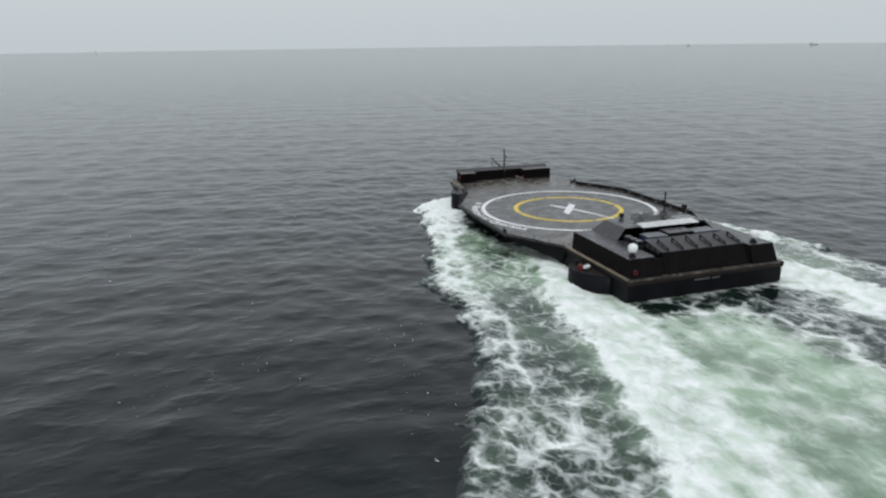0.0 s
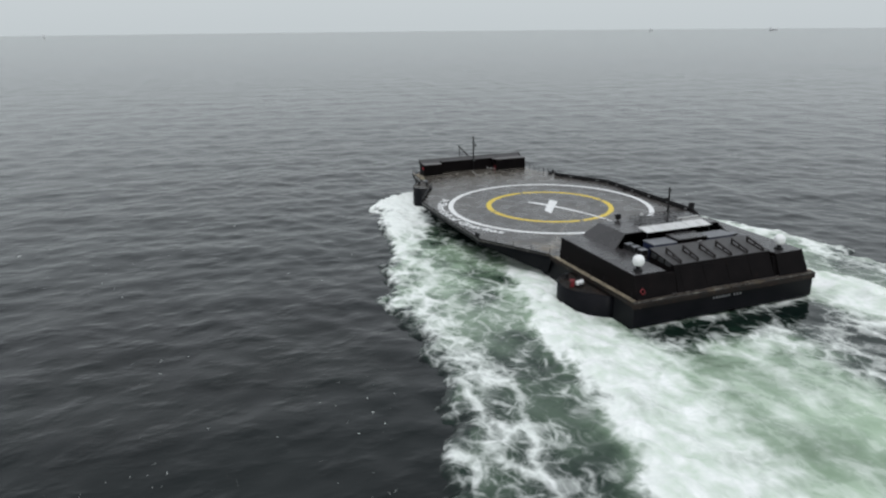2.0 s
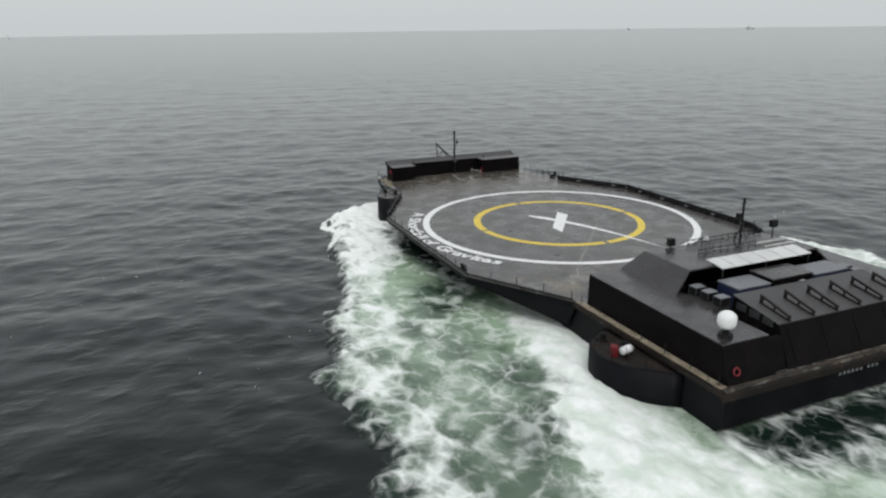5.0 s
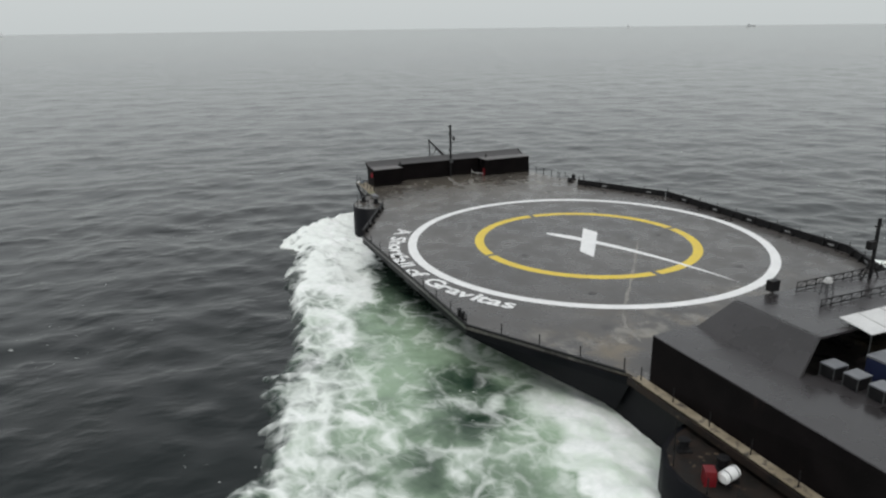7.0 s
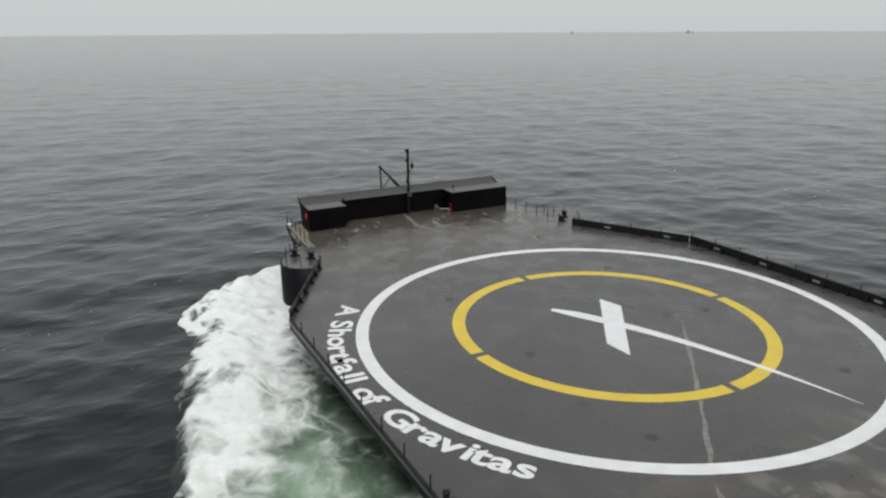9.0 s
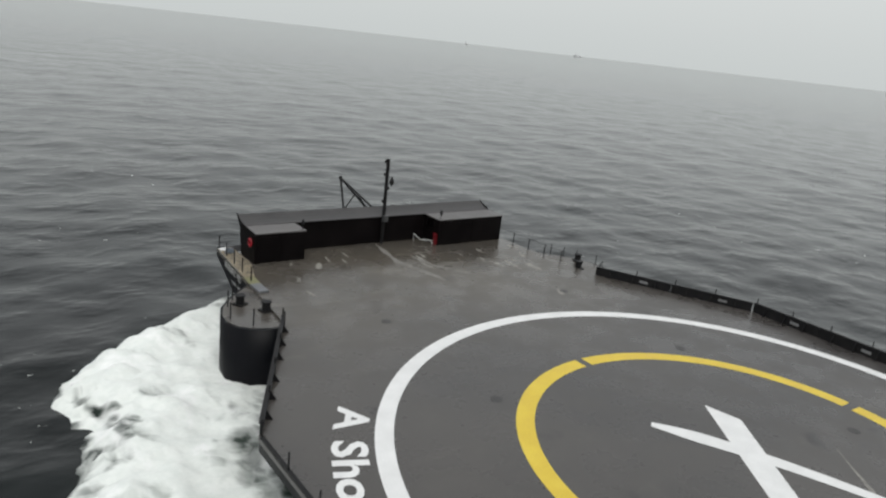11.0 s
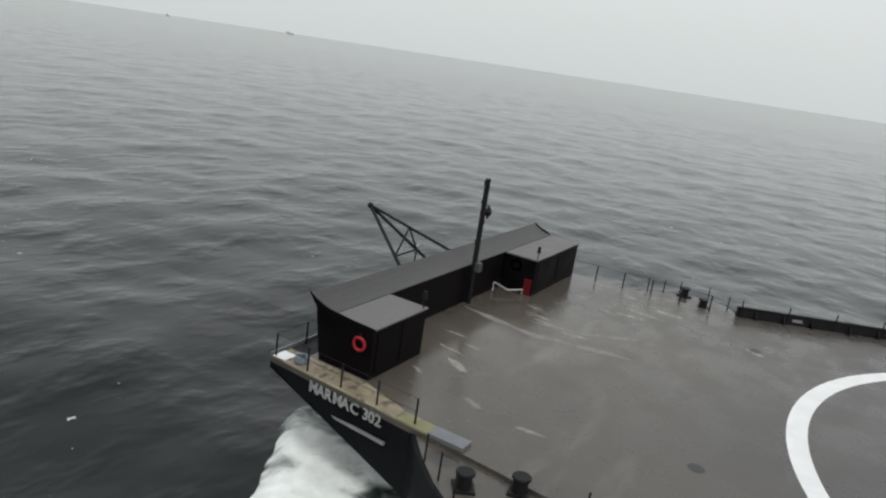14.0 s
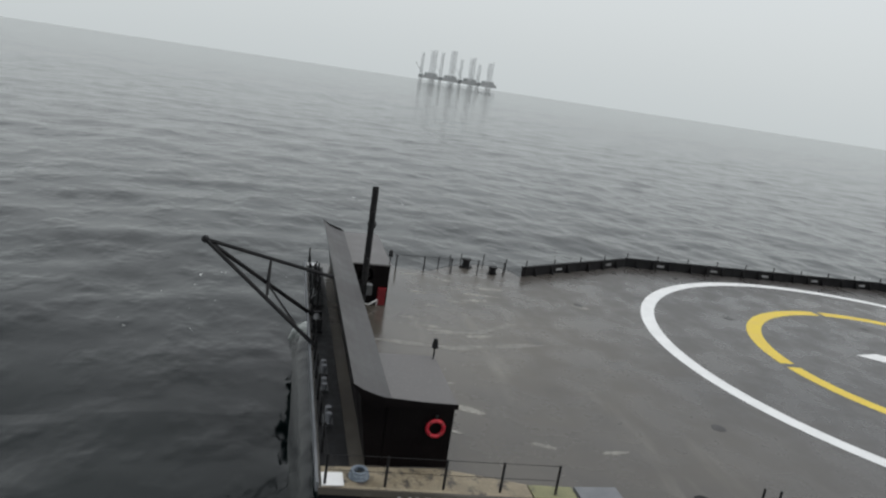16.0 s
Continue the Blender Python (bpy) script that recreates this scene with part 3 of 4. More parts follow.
# ---- bow ----
def build_breakwater():
    b = thing("breakwater", "black steel bow breakwater with two end lockers and pale roof", "breakwater", pose(0, 0, 0))
    bm = bmesh.new()
    hexa(bm, [(-12.35, 38.55, 0), (13.55, 38.55, 0), (13.55, 39.1, 0), (-12.35, 39.1, 0)],
         [(-12.35, 38.55, 2.5), (13.55, 38.55, 2.5), (13.55, 39.6, 2.92), (-12.35, 39.6, 2.92)])
    part("wall", bm, M_BLACK, b)
    # roof sheet that sweeps up towards the bow
    bm = bmesh.new()
    rows = []
    for y, z in ((38.42, 2.50), (38.8, 2.57), (39.2, 2.70), (39.55, 2.88), (39.85, 3.10)):
        rows.append([bm.verts.new((x, y, z + h)) for h in (0.0, 0.07) for x in (-12.38, 13.6)])
    for p, q in zip(rows, rows[1:]):
        for i, j in ((0, 1), (3, 2), (1, 3), (2, 0)):
            bm.faces.new((p[i], p[j], q[j], q[i]))
    bm.faces.new([rows[0][i] for i in (0, 1, 3, 2)])
    bm.faces.new([rows[-1][i] for i in (0, 2, 3, 1)])
    # darker grey than the locker roofs: the slope's shade is put into the colour
    part("roof", bm, M_LIDROOF, b, "grey sloping roof sheet, shade of its slope in the colour")
    for x in (-12.48, 13.66):
        bm = bmesh.new()
        start = 36.0 if x < 0 else 38.4
        pts = [(start, 2.40), (38.6, 2.40), (39.0, 2.2), (39.5, 2.7), (39.95, 3.26), (39.5, 3.0), (39.0, 2.82), (38.7, 2.74), ((start + 38.6) / 2, 2.62), (start, 2.57)]
        hexa(bm, [(x, y, z) for y, z in pts], [(x + 0.06, y, z) for y, z in pts])
        part("end_fin", bm, M_BLACK, b, "curved black end fin")
    for x0, x1, n in ((-12.40, -8.0, "locker"), (5.8, 13.62, "locker")):
        bm = bmesh.new()
        box(bm, x0, x1, 36.1, 38.55, 0, 2.46)
        lk = part(n, bm, M_BLACK, b, "black locker")
        bm = bmesh.new()
        box(bm, x0 - 0.05, x1 + 0.05, 36.02, 38.41, 2.46, 2.54)
        part("locker_roof", bm, M_BOWROOF, lk, "pale grey flat roof")
        # a pair of doors on the aft face
        for k in range(2):
            bm = bmesh.new()
            w = (x1 - x0) / 2 - 0.5
            dx = x0 + 0.35 + k * (w + 0.3)
            box(bm, dx, dx + w, 36.06, 36.1, 0.25, 2.2)
            soften(bm, 0.012)
            part("door", bm, M_BLACK, lk)
    return b


build_breakwater()

# ---- the stern house ----
def build_stern_house():
    h = thing("stern_house", "black angular steel deckhouse across the stern", "deckhouse")
    for s in (-1, 1):
        bm = bmesh.new()
        hexa(bm, [(s * 14.4, -28.5, 0.003), (s * 14.3, -47.3, 0.003), (s * 9.2, -47.3, 0.003), (s * 9.2, -28.5, 0.003)],
             [(s * 13.8, -27.8, 2.9), (s * 14.0, -46.05, 2.9), (s * 9.2, -46.05, 2.9), (s * 9.2, -27.8, 2.9)])
        w = part("side_block", bm, M_BLACK, h, "black leaning side wall")
        bm = bmesh.new()
        hexa(bm, [(s * 13.82, -27.75, 2.903), (s * 14.02, -46.1, 2.903), (s * 9.2, -46.1, 2.903), (s * 9.2, -27.75, 2.903)],
             [(s * 13.78, -27.8, 2.96), (s * 13.98, -46.05, 2.96), (s * 9.2, -46.05, 2.96), (s * 9.2, -27.8, 2.96)])
        part("side_roof", bm, M_ROOF, w, "wet grey roof plate")
        # sloped shield from the side roof up to the top platform
        bm = bmesh.new()
        hexa(bm, [(s * 10.2, -27.9, 2.96), (s * 10.2, -36.2, 2.96), (s * 10.0, -36.2, 2.96), (s * 10.0, -27.9, 2.96)],
             [(s * 8.2, -29.0, 4.9), (s * 8.2, -35.5, 4.9), (s * 8.0, -35.5, 4.9), (s * 8.0, -29.0, 4.9)])
        part("shield", bm, M_ROOF, h, "dark sloped shield plate")
    bm = bmesh.new()
    box(bm, -8.1, 8.1, -35.5, -29.0, 4.75, 4.9)
    part("platform", bm, M_ROOF, h, "wet grey platform roof")
    bm = bmesh.new()
    hexa(bm, [(-9.9, -28.2, 0.003), (9.9, -28.2, 0.003), (9.9, -28.5, 0.003), (-9.9, -28.5, 0.003)],
         [(-8.1, -29.0, 4.75), (8.1, -29.0, 4.75), (8.1, -29.3, 4.75), (-8.1, -29.3, 4.75)])
    part("front_wall", bm, M_BLACK, h)
    for s in (-1, 1):
        bm = bmesh.new()
        box(bm, min(s * 7.55, s * 9.19), max(s * 7.55, s * 9.19), -40.28, -36.3, 2.6, 2.955)
        part("well_plate", bm, M_ROOF, h, "wet grey plate beside the well")
    # the aft block, set between the side blocks with a narrow slot on each side
    bm = bmesh.new()
    hexa(bm, [(-7.7, -47.1, 0.003), (8.5, -47.1, 0.003), (8.7, -40.3, 0.003), (-7.7, -40.3, 0.003)],
         [(-7.4, -45.35, 3.2), (8.6, -45.35, 3.2), (8.6, -40.4, 4.0), (-7.4, -40.4, 4.0)])
    aft = part("aft_block", bm, M_BLACK, h)
    bm = bmesh.new()
    hexa(bm, [(-7.5, -45.42, 3.19), (8.7, -45.42, 3.19), (8.7, -40.3, 4.02), (-7.5, -40.3, 4.02)],
         [(-7.5, -45.42, 3.27), (8.7, -45.42, 3.27), (8.7, -40.3, 4.1), (-7.5, -40.3, 4.1)])
    part("aft_roof", bm, M_LIDROOF, aft, "wet grey sloping roof")
    # stern wall of the side blocks' inner slots
    for x0, x1 in ((-9.2, -7.7), (8.7, 9.2)):
        bm = bmesh.new()
        hexa(bm, [(x0, -46.9, 0.003), (x1, -46.9, 0.003), (x1, -46.4, 0.003), (x0, -46.4, 0.003)],
             [(x0, -46.0, 2.5), (x1, -46.0, 2.5), (x1, -45.6, 2.5), (x0, -45.6, 2.5)])
        part("slot_wall", bm, M_BLACK, h)
    # open rib frames that stand on the slope of the roof
    slope = lambda y: 3.27 + (y + 45.42) * 0.162
    for i in range(6):
        x = -6.35 + i * 2.77
        bars = [((-45.4, 0.0), (-42.2, 0.0), 0.14), ((-45.4, 0.30), (-42.2, 0.62), 0.18)]
        bm = bmesh.new()
        for (ya, ha), (yb, hb), t in bars:
            hexa(bm, [(x, ya, slope(ya) + ha), (x + 0.2, ya, slope(ya) + ha), (x + 0.2, yb, slope(yb) + hb), (x, yb, slope(yb) + hb)],
                 [(x, ya, slope(ya) + ha + t), (x + 0.2, ya, slope(ya) + ha + t), (x + 0.2, yb, slope(yb) + hb + t), (x, yb, slope(yb) + hb + t)])
        for y, d in ((-45.38, 0.22), (-43.8, 0.1), (-42.45, 0.25)):
            box(bm, x + 0.01, x + 0.19, y, y + d, slope(y) + 0.1, slope(y) + 0.40 + (y + 45.4) * 0.06)
        part("rib", bm, M_RIB, aft, "brown-black open rib frame")
    # louvred doors in the port and starboard cheeks of the aft block
    for s in (-1, 1):
        for k in range(3):
            y = -41.4 - k * 1.45
            x = 7.42 if s < 0 else 8.62
            bm = bmesh.new()
            for q in range(5):
                z = 2.98 - k * 0.1 + q * 0.13
                box(bm, s * x, s * (x + 0.12), y - 0.55, y + 0.55, z, z + 0.07)
            part("louvre", bm, M_STEEL, aft)
    # door panels in the stern wall
    for k in range(4):
        x = -6.7 + k * 3.8
        bm = bmesh.new()
        hexa(bm, [(x, -46.93, 0.4), (x + 2.9, -46.93, 0.4), (x + 2.9, -46.6, 0.4), (x, -46.6, 0.4)],
             [(x, -45.58, 2.85), (x + 2.9, -45.58, 2.85), (x + 2.9, -45.3, 2.85), (x, -45.3, 2.85)])
        soften(bm, 0.02, 1)
        part("panel", bm, M_BLACK, aft)
    return h


build_stern_house()


# ---- bow fittings ----
def tube(name, points, r, material, parent, label="", seg=8):
    bm = bmesh.new()
    for p, q in zip(points, points[1:]):
        rod(bm, p, q, r, seg)
    return part(name, bm, material, parent, label)


def build_bow_mast():
    m = thing("signal_mast", "tall thin black signal mast on the bow breakwater", "mast", pose(0.86, 38.22, 0))
    tube("pole", [(0, 0, 0), (0, 0, 5.2), (0, 0, 8.0)], 0.17, M_IRON, m)
    for z, dx in ((7.7, -0.28), (6.5, -0.25), (5.2, 0.25), (4.0, -0.25)):
        bm = bmesh.new()
        box(bm, min(0, dx), max(0, dx), -0.06, 0.06, z, z + 0.1)
        rod(bm, (dx, 0, z - 0.05), (dx, 0, z + 0.22), 0.09, 8)
        part("navigation_lamp", bm, M_IRON, m)
    bm = bmesh.new()
    rod(bm, (0.5, -0.1, 5.45), (0.5, -0.1, 5.9), 0.02, 8, 0.26)
    rod(bm, (0.5, -0.1, 5.9), (0.5, -0.1, 6.35), 0.26, 8, 0.02)
    rod(bm, (0.0, -0.05, 6.4), (0.5, -0.1, 6.32), 0.03, 6)
    part("day_shape", bm, M_IRON, m, "black diamond day shape")
    bm = bmesh.new()
    box(bm, -0.2, 0.25, -0.45, -0.15, 2.2, 2.75)
    soften(bm, 0.04)
    part("floodlight", bm, M_STEEL, m, "grey floodlight box")


def build_jib():
    j = thing("towing_jib", "black tubular jib frame reaching out over the bow", "jib", pose(0, 40.6, 0))
    tip, a, b, c = Vector((0.58, 5.75, 4.49)), Vector((0.6, -0.75, 3.05)), Vector((3.2, 0.05, 0)), Vector((-1.6, -0.1, 0))
    n1, n2, n3 = tip.lerp(a, 0.5), tip.lerp(b, 0.55), tip.lerp(c, 0.55)
    for p, q, r in ((tip, a, 0.10), (tip, b, 0.11), (tip, c, 0.11), (n1, n2, 0.06), (n1, n3, 0.06), (n2, n3, 0.06), (n2, tip.lerp(c, 0.85), 0.06)):
        bm = bmesh.new()
        rod(bm, p, q, r, 8)
        part("strut", bm, M_IRON, j)
    bm = bmesh.new()
    bmesh.ops.create_uvsphere(bm, u_segments=10, v_segments=6, radius=0.2, matrix=Matrix.Translation(tip))
    part("head_block", bm, M_IRON, j)


def build_lifebuoy(m, shell=M_ORANGE):
    b = thing("lifebuoy", "orange-red ring lifebuoy hung on the black wall", "lifebuoy", m, "lifebuoys")
    bm = bmesh.new()
    n, k, R1, r1 = 28, 10, 0.30, 0.075
    vs = [[bm.verts.new(((R1 + r1 * math.cos(v)) * math.cos(u), (R1 + r1 * math.cos(v)) * math.sin(u), r1 * math.sin(v) + 0.1))
           for v in [2 * math.pi * q / k for q in range(k)]] for u in [2 * math.pi * q / n for q in range(n)]]
    for i in range(n):
        for q in range(k):
            bm.faces.new((vs[i][q], vs[(i + 1) % n][q], vs[(i + 1) % n][(q + 1) % k], vs[i][(q + 1) % k]))
    part("ring", bm, shell, b)
    for q in range(4):
        bm = bmesh.new()
        u = radians(45 + 90 * q)
        m4 = Matrix.Rotation(u, 4, "Z") @ Matrix.Translation((R1, 0, 0.1)) @ Matrix.Rotation(radians(90), 4, "X")
        bmesh.ops.create_cone(bm, segments=12, radius1=0.083, radius2=0.083, depth=0.06, cap_ends=False, matrix=m4)
        part("band", bm, M_RED, b, "dull red band")
    bm = bmesh.new()
    box(bm, -0.05, 0.05, 0.35, 0.5, 0.0, 0.12)
    part("hook", bm, M_IRON, b)
    return b


def build_bitt():
    b = thing("mooring_bitt", "squat black iron mooring bitt with a capped drum", "bitt", pose(0, 0, 0), "mooring bitts on the sponsons")
    bm = bmesh.new()
    box(bm, -0.4, 0.4, -0.4, 0.4, 0, 0.1)
    soften(bm, 0.03)
    part("base_plate", bm, M_IRON, b)
    bm = bmesh.new()
    rod(bm, (0, 0, 0.1), (0, 0, 0.6), 0.30, 18, 0.28)
    part("drum", bm, M_IRON, b)
    bm = bmesh.new()
    rod(bm, (0, 0, 0.6), (0, 0, 0.72), 0.37, 18)
    soften(bm, 0.03)
    part("cap", bm, M_IRON, b)
    return b


def rail_run(name, label, points, spacing, height, material, post_r=0.035, wires=(0.98, 0.55), lean=0.0):
    """Stanchions with wires along a line of deck points."""
    r = thing(name, label, "railing", pose(*points[0]))
    o = Vector(points[0])
    tops = []
    bm0 = bmesh.new()
    rod(bm0, (0, 0, 0), (0, lean, height), post_r, 6)
    first = part("stanchion", bm0, material, r)
    for p, q in zip(points, points[1:]):
        p, q = Vector(p), Vector(q)
        k = max(1, round((q - p).length / spacing))
        for i in range(k + 1):
            c = p.lerp(q, i / k) - o
            if tops and (tops[-1] - c).length < 0.05:
                continue
            tops.append(c)
            if len(tops) > 1:
                st = new("stanchion", first.data)
                st.parent, st.location = r, c
    for w in wires:
        for p, q in zip(tops, tops[1:]):
            bm = bmesh.new()
            rod(bm, p + Vector((0, 0, height * w)), q + Vector((0, 0, height * w)), 0.012, 4)
            part("wire", bm, material, r)
    return r


def build_bulwark(points, height, label):
    """A low black plate wall with stays, in straight runs."""
    b = thing("bulwark", label, "bulwark", pose(*points[0]))
    o = Vector(points[0])
    for p, q in zip(points, points[1:]):
        p, q = Vector(p) - o, Vector(q) - o
        d = (q - p).normalized()
        nrm = Vector((-d.y, d.x, 0)) * 0.07
        if (nrm.x > 0) == (o.x > 0):
            nrm = -nrm  # towards the deck
        run = q - p
        k = max(1, round(run.length / 6.0))
        for i in range(k):
            a, e = p + run * (i / k) + d * 0.02, p + run * ((i + 1) / k) - d * 0.02
            bm = bmesh.new()
            hexa(bm, [a - nrm, e - nrm, e + nrm, a + nrm], [v + Vector((0, 0, height)) for v in (a - nrm, e - nrm, e + nrm, a + nrm)])
            hexa(bm, [v + Vector((0, 0, height)) for v in (a - nrm * 1.8, e - nrm * 1.8, e + nrm * 1.8, a + nrm * 1.8)],
                 [v + Vector((0, 0, height + 0.08)) for v in (a - nrm * 1.8, e - nrm * 1.8, e + nrm * 1.8, a + nrm * 1.8)])
            panel = part("bulwark_panel", bm, M_IRON, b)
            # stays on the deck side
            side = nrm.normalized() * 0.45
            up = Vector((0, 0, height))
            for f in (0.2, 0.5, 0.8):
                c = a.lerp(e, f)
                bm = bmesh.new()
                hexa(bm, [c - d * 0.03, c + d * 0.03, c + d * 0.03 + side, c - d * 0.03 + side],
                     [c - d * 0.03 + up, c + d * 0.03 + up, c + d * 0.03 + side * 0.25 + up, c - d * 0.03 + side * 0.25 + up])
                part("stay", bm, M_IRON, panel)
            # pale scuppers at the foot
            bm = bmesh.new()
            c = a.lerp(e, 0.65) + nrm * 1.02
            hexa(bm, [c - d * 0.35 + Vector((0, 0, 0.25)), c + d * 0.35 + Vector((0, 0, 0.25)), c + d * 0.35 + nrm * 0.3 + Vector((0, 0, 0.25)), c - d * 0.35 + nrm * 0.3 + Vector((0, 0, 0.25))],
                 [c - d * 0.35 + Vector((0, 0, 0.45)), c + d * 0.35 + Vector((0, 0, 0.45)), c + d * 0.35 + nrm * 0.3 + Vector((0, 0, 0.45)), c - d * 0.35 + nrm * 0.3 + Vector((0, 0, 0.45))])
            part("scupper", bm, M_FADED, panel, "pale scupper plate")
    return b


build_bow_mast()
build_jib()
build_lifebuoy(pose(-12.42, 36.75, 1.65, 90, 0, -90))
build_lifebuoy(pose(-13.3, -46.98, 0.95, 68, 0, 0), M_RED)

bitt = build_bitt()
bitt.matrix_basis = pose(-15.1, 27.1, -0.18, 0, 0, 12)
for x, y, z, a in ((-16.3, 28.8, -0.18, 35), (15.3, 26.6, -0.18, -12), (17.0, 28.3, -0.18, -35), (-16.1, -36.9, -0.88, 10), (-16.8, -34.6, -0.88, -20), (16.1, -36.9, -0.88, -10), (16.8, -34.6, -0.88, 20)):
    RIDERS.append(copy_thing(bitt, pose(x, y, z, 0, 0, a)))

bollard = thing("double_bollard", "pair of short black bollards on the wing edge", "bollard", pose(-21.25, -13.6, 0.002))
bm = bmesh.new()
box(bm, -0.22, 0.22, -0.6, 0.6, 0, 0.07)
part("base_plate", bm, M_IRON, bollard)
for y in (-0.36, 0.36):
    bm = bmesh.new()
    rod(bm, (0, y, 0.07), (0, y, 0.62), 0.16, 14)
    rod(bm, (0, y, 0.62), (0, y, 0.70), 0.20, 14)
    part("drum", bm, M_IRON, bollard)
rail_run("wing_railing", "thin black stanchions along the barge wing edge", [(-15.15, 24.0, 0), (-21.5, 12.3, 0), (-21.5, -15.1, 0), (-15.0, -26.6, 0)], 3.2, 1.0, M_IRON, 0.045, wires=())
rail_run("wing_railing", "thin black stanchions behind the starboard bulwark", [(15.15, 24.0, 0), (21.5, 12.3, 0), (21.5, -15.1, 0), (15.0, -26.6, 0)], 3.0, 1.25, M_IRON, 0.045, wires=())
rail_run("bow_railing", "thin dark stanchions with wires round the bow corner", [(-14.1, 32.4, 0), (-13.65, 40.6, 0), (-1.0, 40.65, 0)], 2.1, 1.2, M_IRON, 0.05, wires=(0.98, 0.5))
rail_run("bow_railing", "thin dark stanchions with wires on the starboard bow", [(14.5, 26.0, 0), (13.6, 40.6, 0), (3.0, 40.65, 0)], 2.0, 1.15, M_IRON, 0.05, wires=(0.98,))
rail_run("sponson_railing", "thin black stanchions on the rounded bow sponson", [(-15.8, 30.8, -0.2), (-17.2, 28.7, -0.2), (-17.75, 26.7, -0.2), (-16.8, 25.1, -0.2), (-15.0, 24.6, -0.2)], 1.4, 1.2, M_IRON, 0.045, wires=())
rail_run("sponson_railing", "thin black stanchions on the starboard bow sponson", [(15.8, 30.8, -0.2), (17.2, 28.7, -0.2), (17.75, 26.7, -0.2), (16.8, 25.1, -0.2)], 1.4, 1.05, M_IRON, 0.04, wires=())
rail_run("sponson_railing", "thin black stanchions on the rusty stern sponson", [(-16.3, -33.3, -0.9), (-18.4, -35.6, -0.9), (-18.5, -38.3, -0.9), (-16.9, -40.9, -0.9)], 1.9, 1.0, M_IRON, 0.04, wires=())
rail_run("margin_railing", "short black stanchions along the tan deck margin", [(-14.85, -28.2, 0.02), (-14.85, -46.9, 0.02)], 3.3, 1.0, M_IRON, 0.04, wires=())

build_bulwark([(15.1, 24.3, 0), (21.4, 12.6, 0)], 0.7, "low black steel bulwark on the starboard wing bow edge")
build_bulwark([(21.45, 12.5, 0), (21.5, -15.0, 0), (16.0, -25.5, 0)], 0.75, "low black steel bulwark along the starboard wing")
build_bulwark([(-21.4, 12.6, 0), (-15.1, 24.3, 0)], 0.55, "low black steel bulwark beside the bow sponson")


def kerb(points, label):
    k = thing("kerb", label, "kerb", pose(*points[0]))
    o = Vector(points[0])
    for p, q in zip(points, points[1:]):
        p, q = Vector(p) - o, Vector(q) - o
        d = (q - p).normalized()
        nrm = Vector((-d.y, d.x, 0)) * 0.09
        bm = bmesh.new()
        hexa(bm, [p - nrm, q - nrm, q + nrm, p + nrm], [v + Vector((0, 0, 0.14)) for v in (p - nrm, q - nrm, q + nrm, p + nrm)])
        part("kerb_bar", bm, M_IRON, k)


kerb([(-21.5, 12.2, 0.002), (-21.5, -15.1, 0.002), (-15.05, -26.8, 0.002)], "low black steel kerb on the port wing edge")


def build_cabinet(m, name, label, w, d, h, mat):
    c = thing(name, label, "cabinet", m)
    bm = bmesh.new()
    box(bm, -w / 2, w / 2, -d / 2, d / 2, 0, h)
    soften(bm, 0.03)
    body = part("body", bm, mat, c)
    bm = bmesh.new()
    box(bm, -w / 2 + 0.05, w / 2 - 0.05, -d / 2 - 0.03, -d / 2 - 0.001, 0.08, h - 0.08)
    part("door", bm, mat, body)
    return c


build_cabinet(pose(5.72, 36.45, 0, 0, 0, -90), "hose_cabinet", "flat red fire hose cabinet against the black locker", 0.5, 0.12, 1.1, M_RED)
build_cabinet(pose(-17.75, -37.6, -0.88, 0, 0, 60), "hose_cabinet", "small red fire box on the rusty sponson", 0.7, 0.6, 0.9, M_RED)


def build_raft_canister():
    c = thing("liferaft_canister", "white liferaft canister lying in a cradle on the sponson", "liferaft", pose(-16.8, -38.05, -0.88, 0, 0, 12))
    bm = bmesh.new()
    rod(bm, (-0.62, 0, 0.55), (0.62, 0, 0.55), 0.36, 20)
    soften(bm, 0.12, 3)
    part("shell", bm, M_DOME, c)
    for x in (-0.35, 0.35):
        bm = bmesh.new()
        rod(bm, (x - 0.03, 0, 0.55), (x + 0.03, 0, 0.55), 0.372, 20)
        part("strap", bm, M_IRON, c)
        bm = bmesh.new()
        box(bm, x - 0.06, x + 0.06, -0.4, 0.4, 0, 0.26)
        part("cradle", bm, M_IRON, c)


build_raft_canister()
# pale coiled pipe at the starboard locker
pipe = thing("pipe_rail", "white bent pipe rail beside the bow locker", "rail", pose(4.6, 37.6, 0))
tube("pipe", [(0, 0.8, 0), (0, 0.8, 0.6), (0, -0.3, 0.35), (1.0, -0.9, 0.35), (1.0, -0.9, 0)], 0.045, M_GREYBOX, pipe)
bm = bmesh.new()
flat_ring(bm, 0.28, 0.42, 0, 360, 0, 24)
bmesh.ops.solidify(bm, geom=bm.faces[:], thickness=0.06)
vent = thing("round_vent", "round pale ring vent on the locker side", "vent", pose(5.76, 37.5, 1.85, 90, 0, -90))
part("vent_ring", bm, M_FADED, vent)

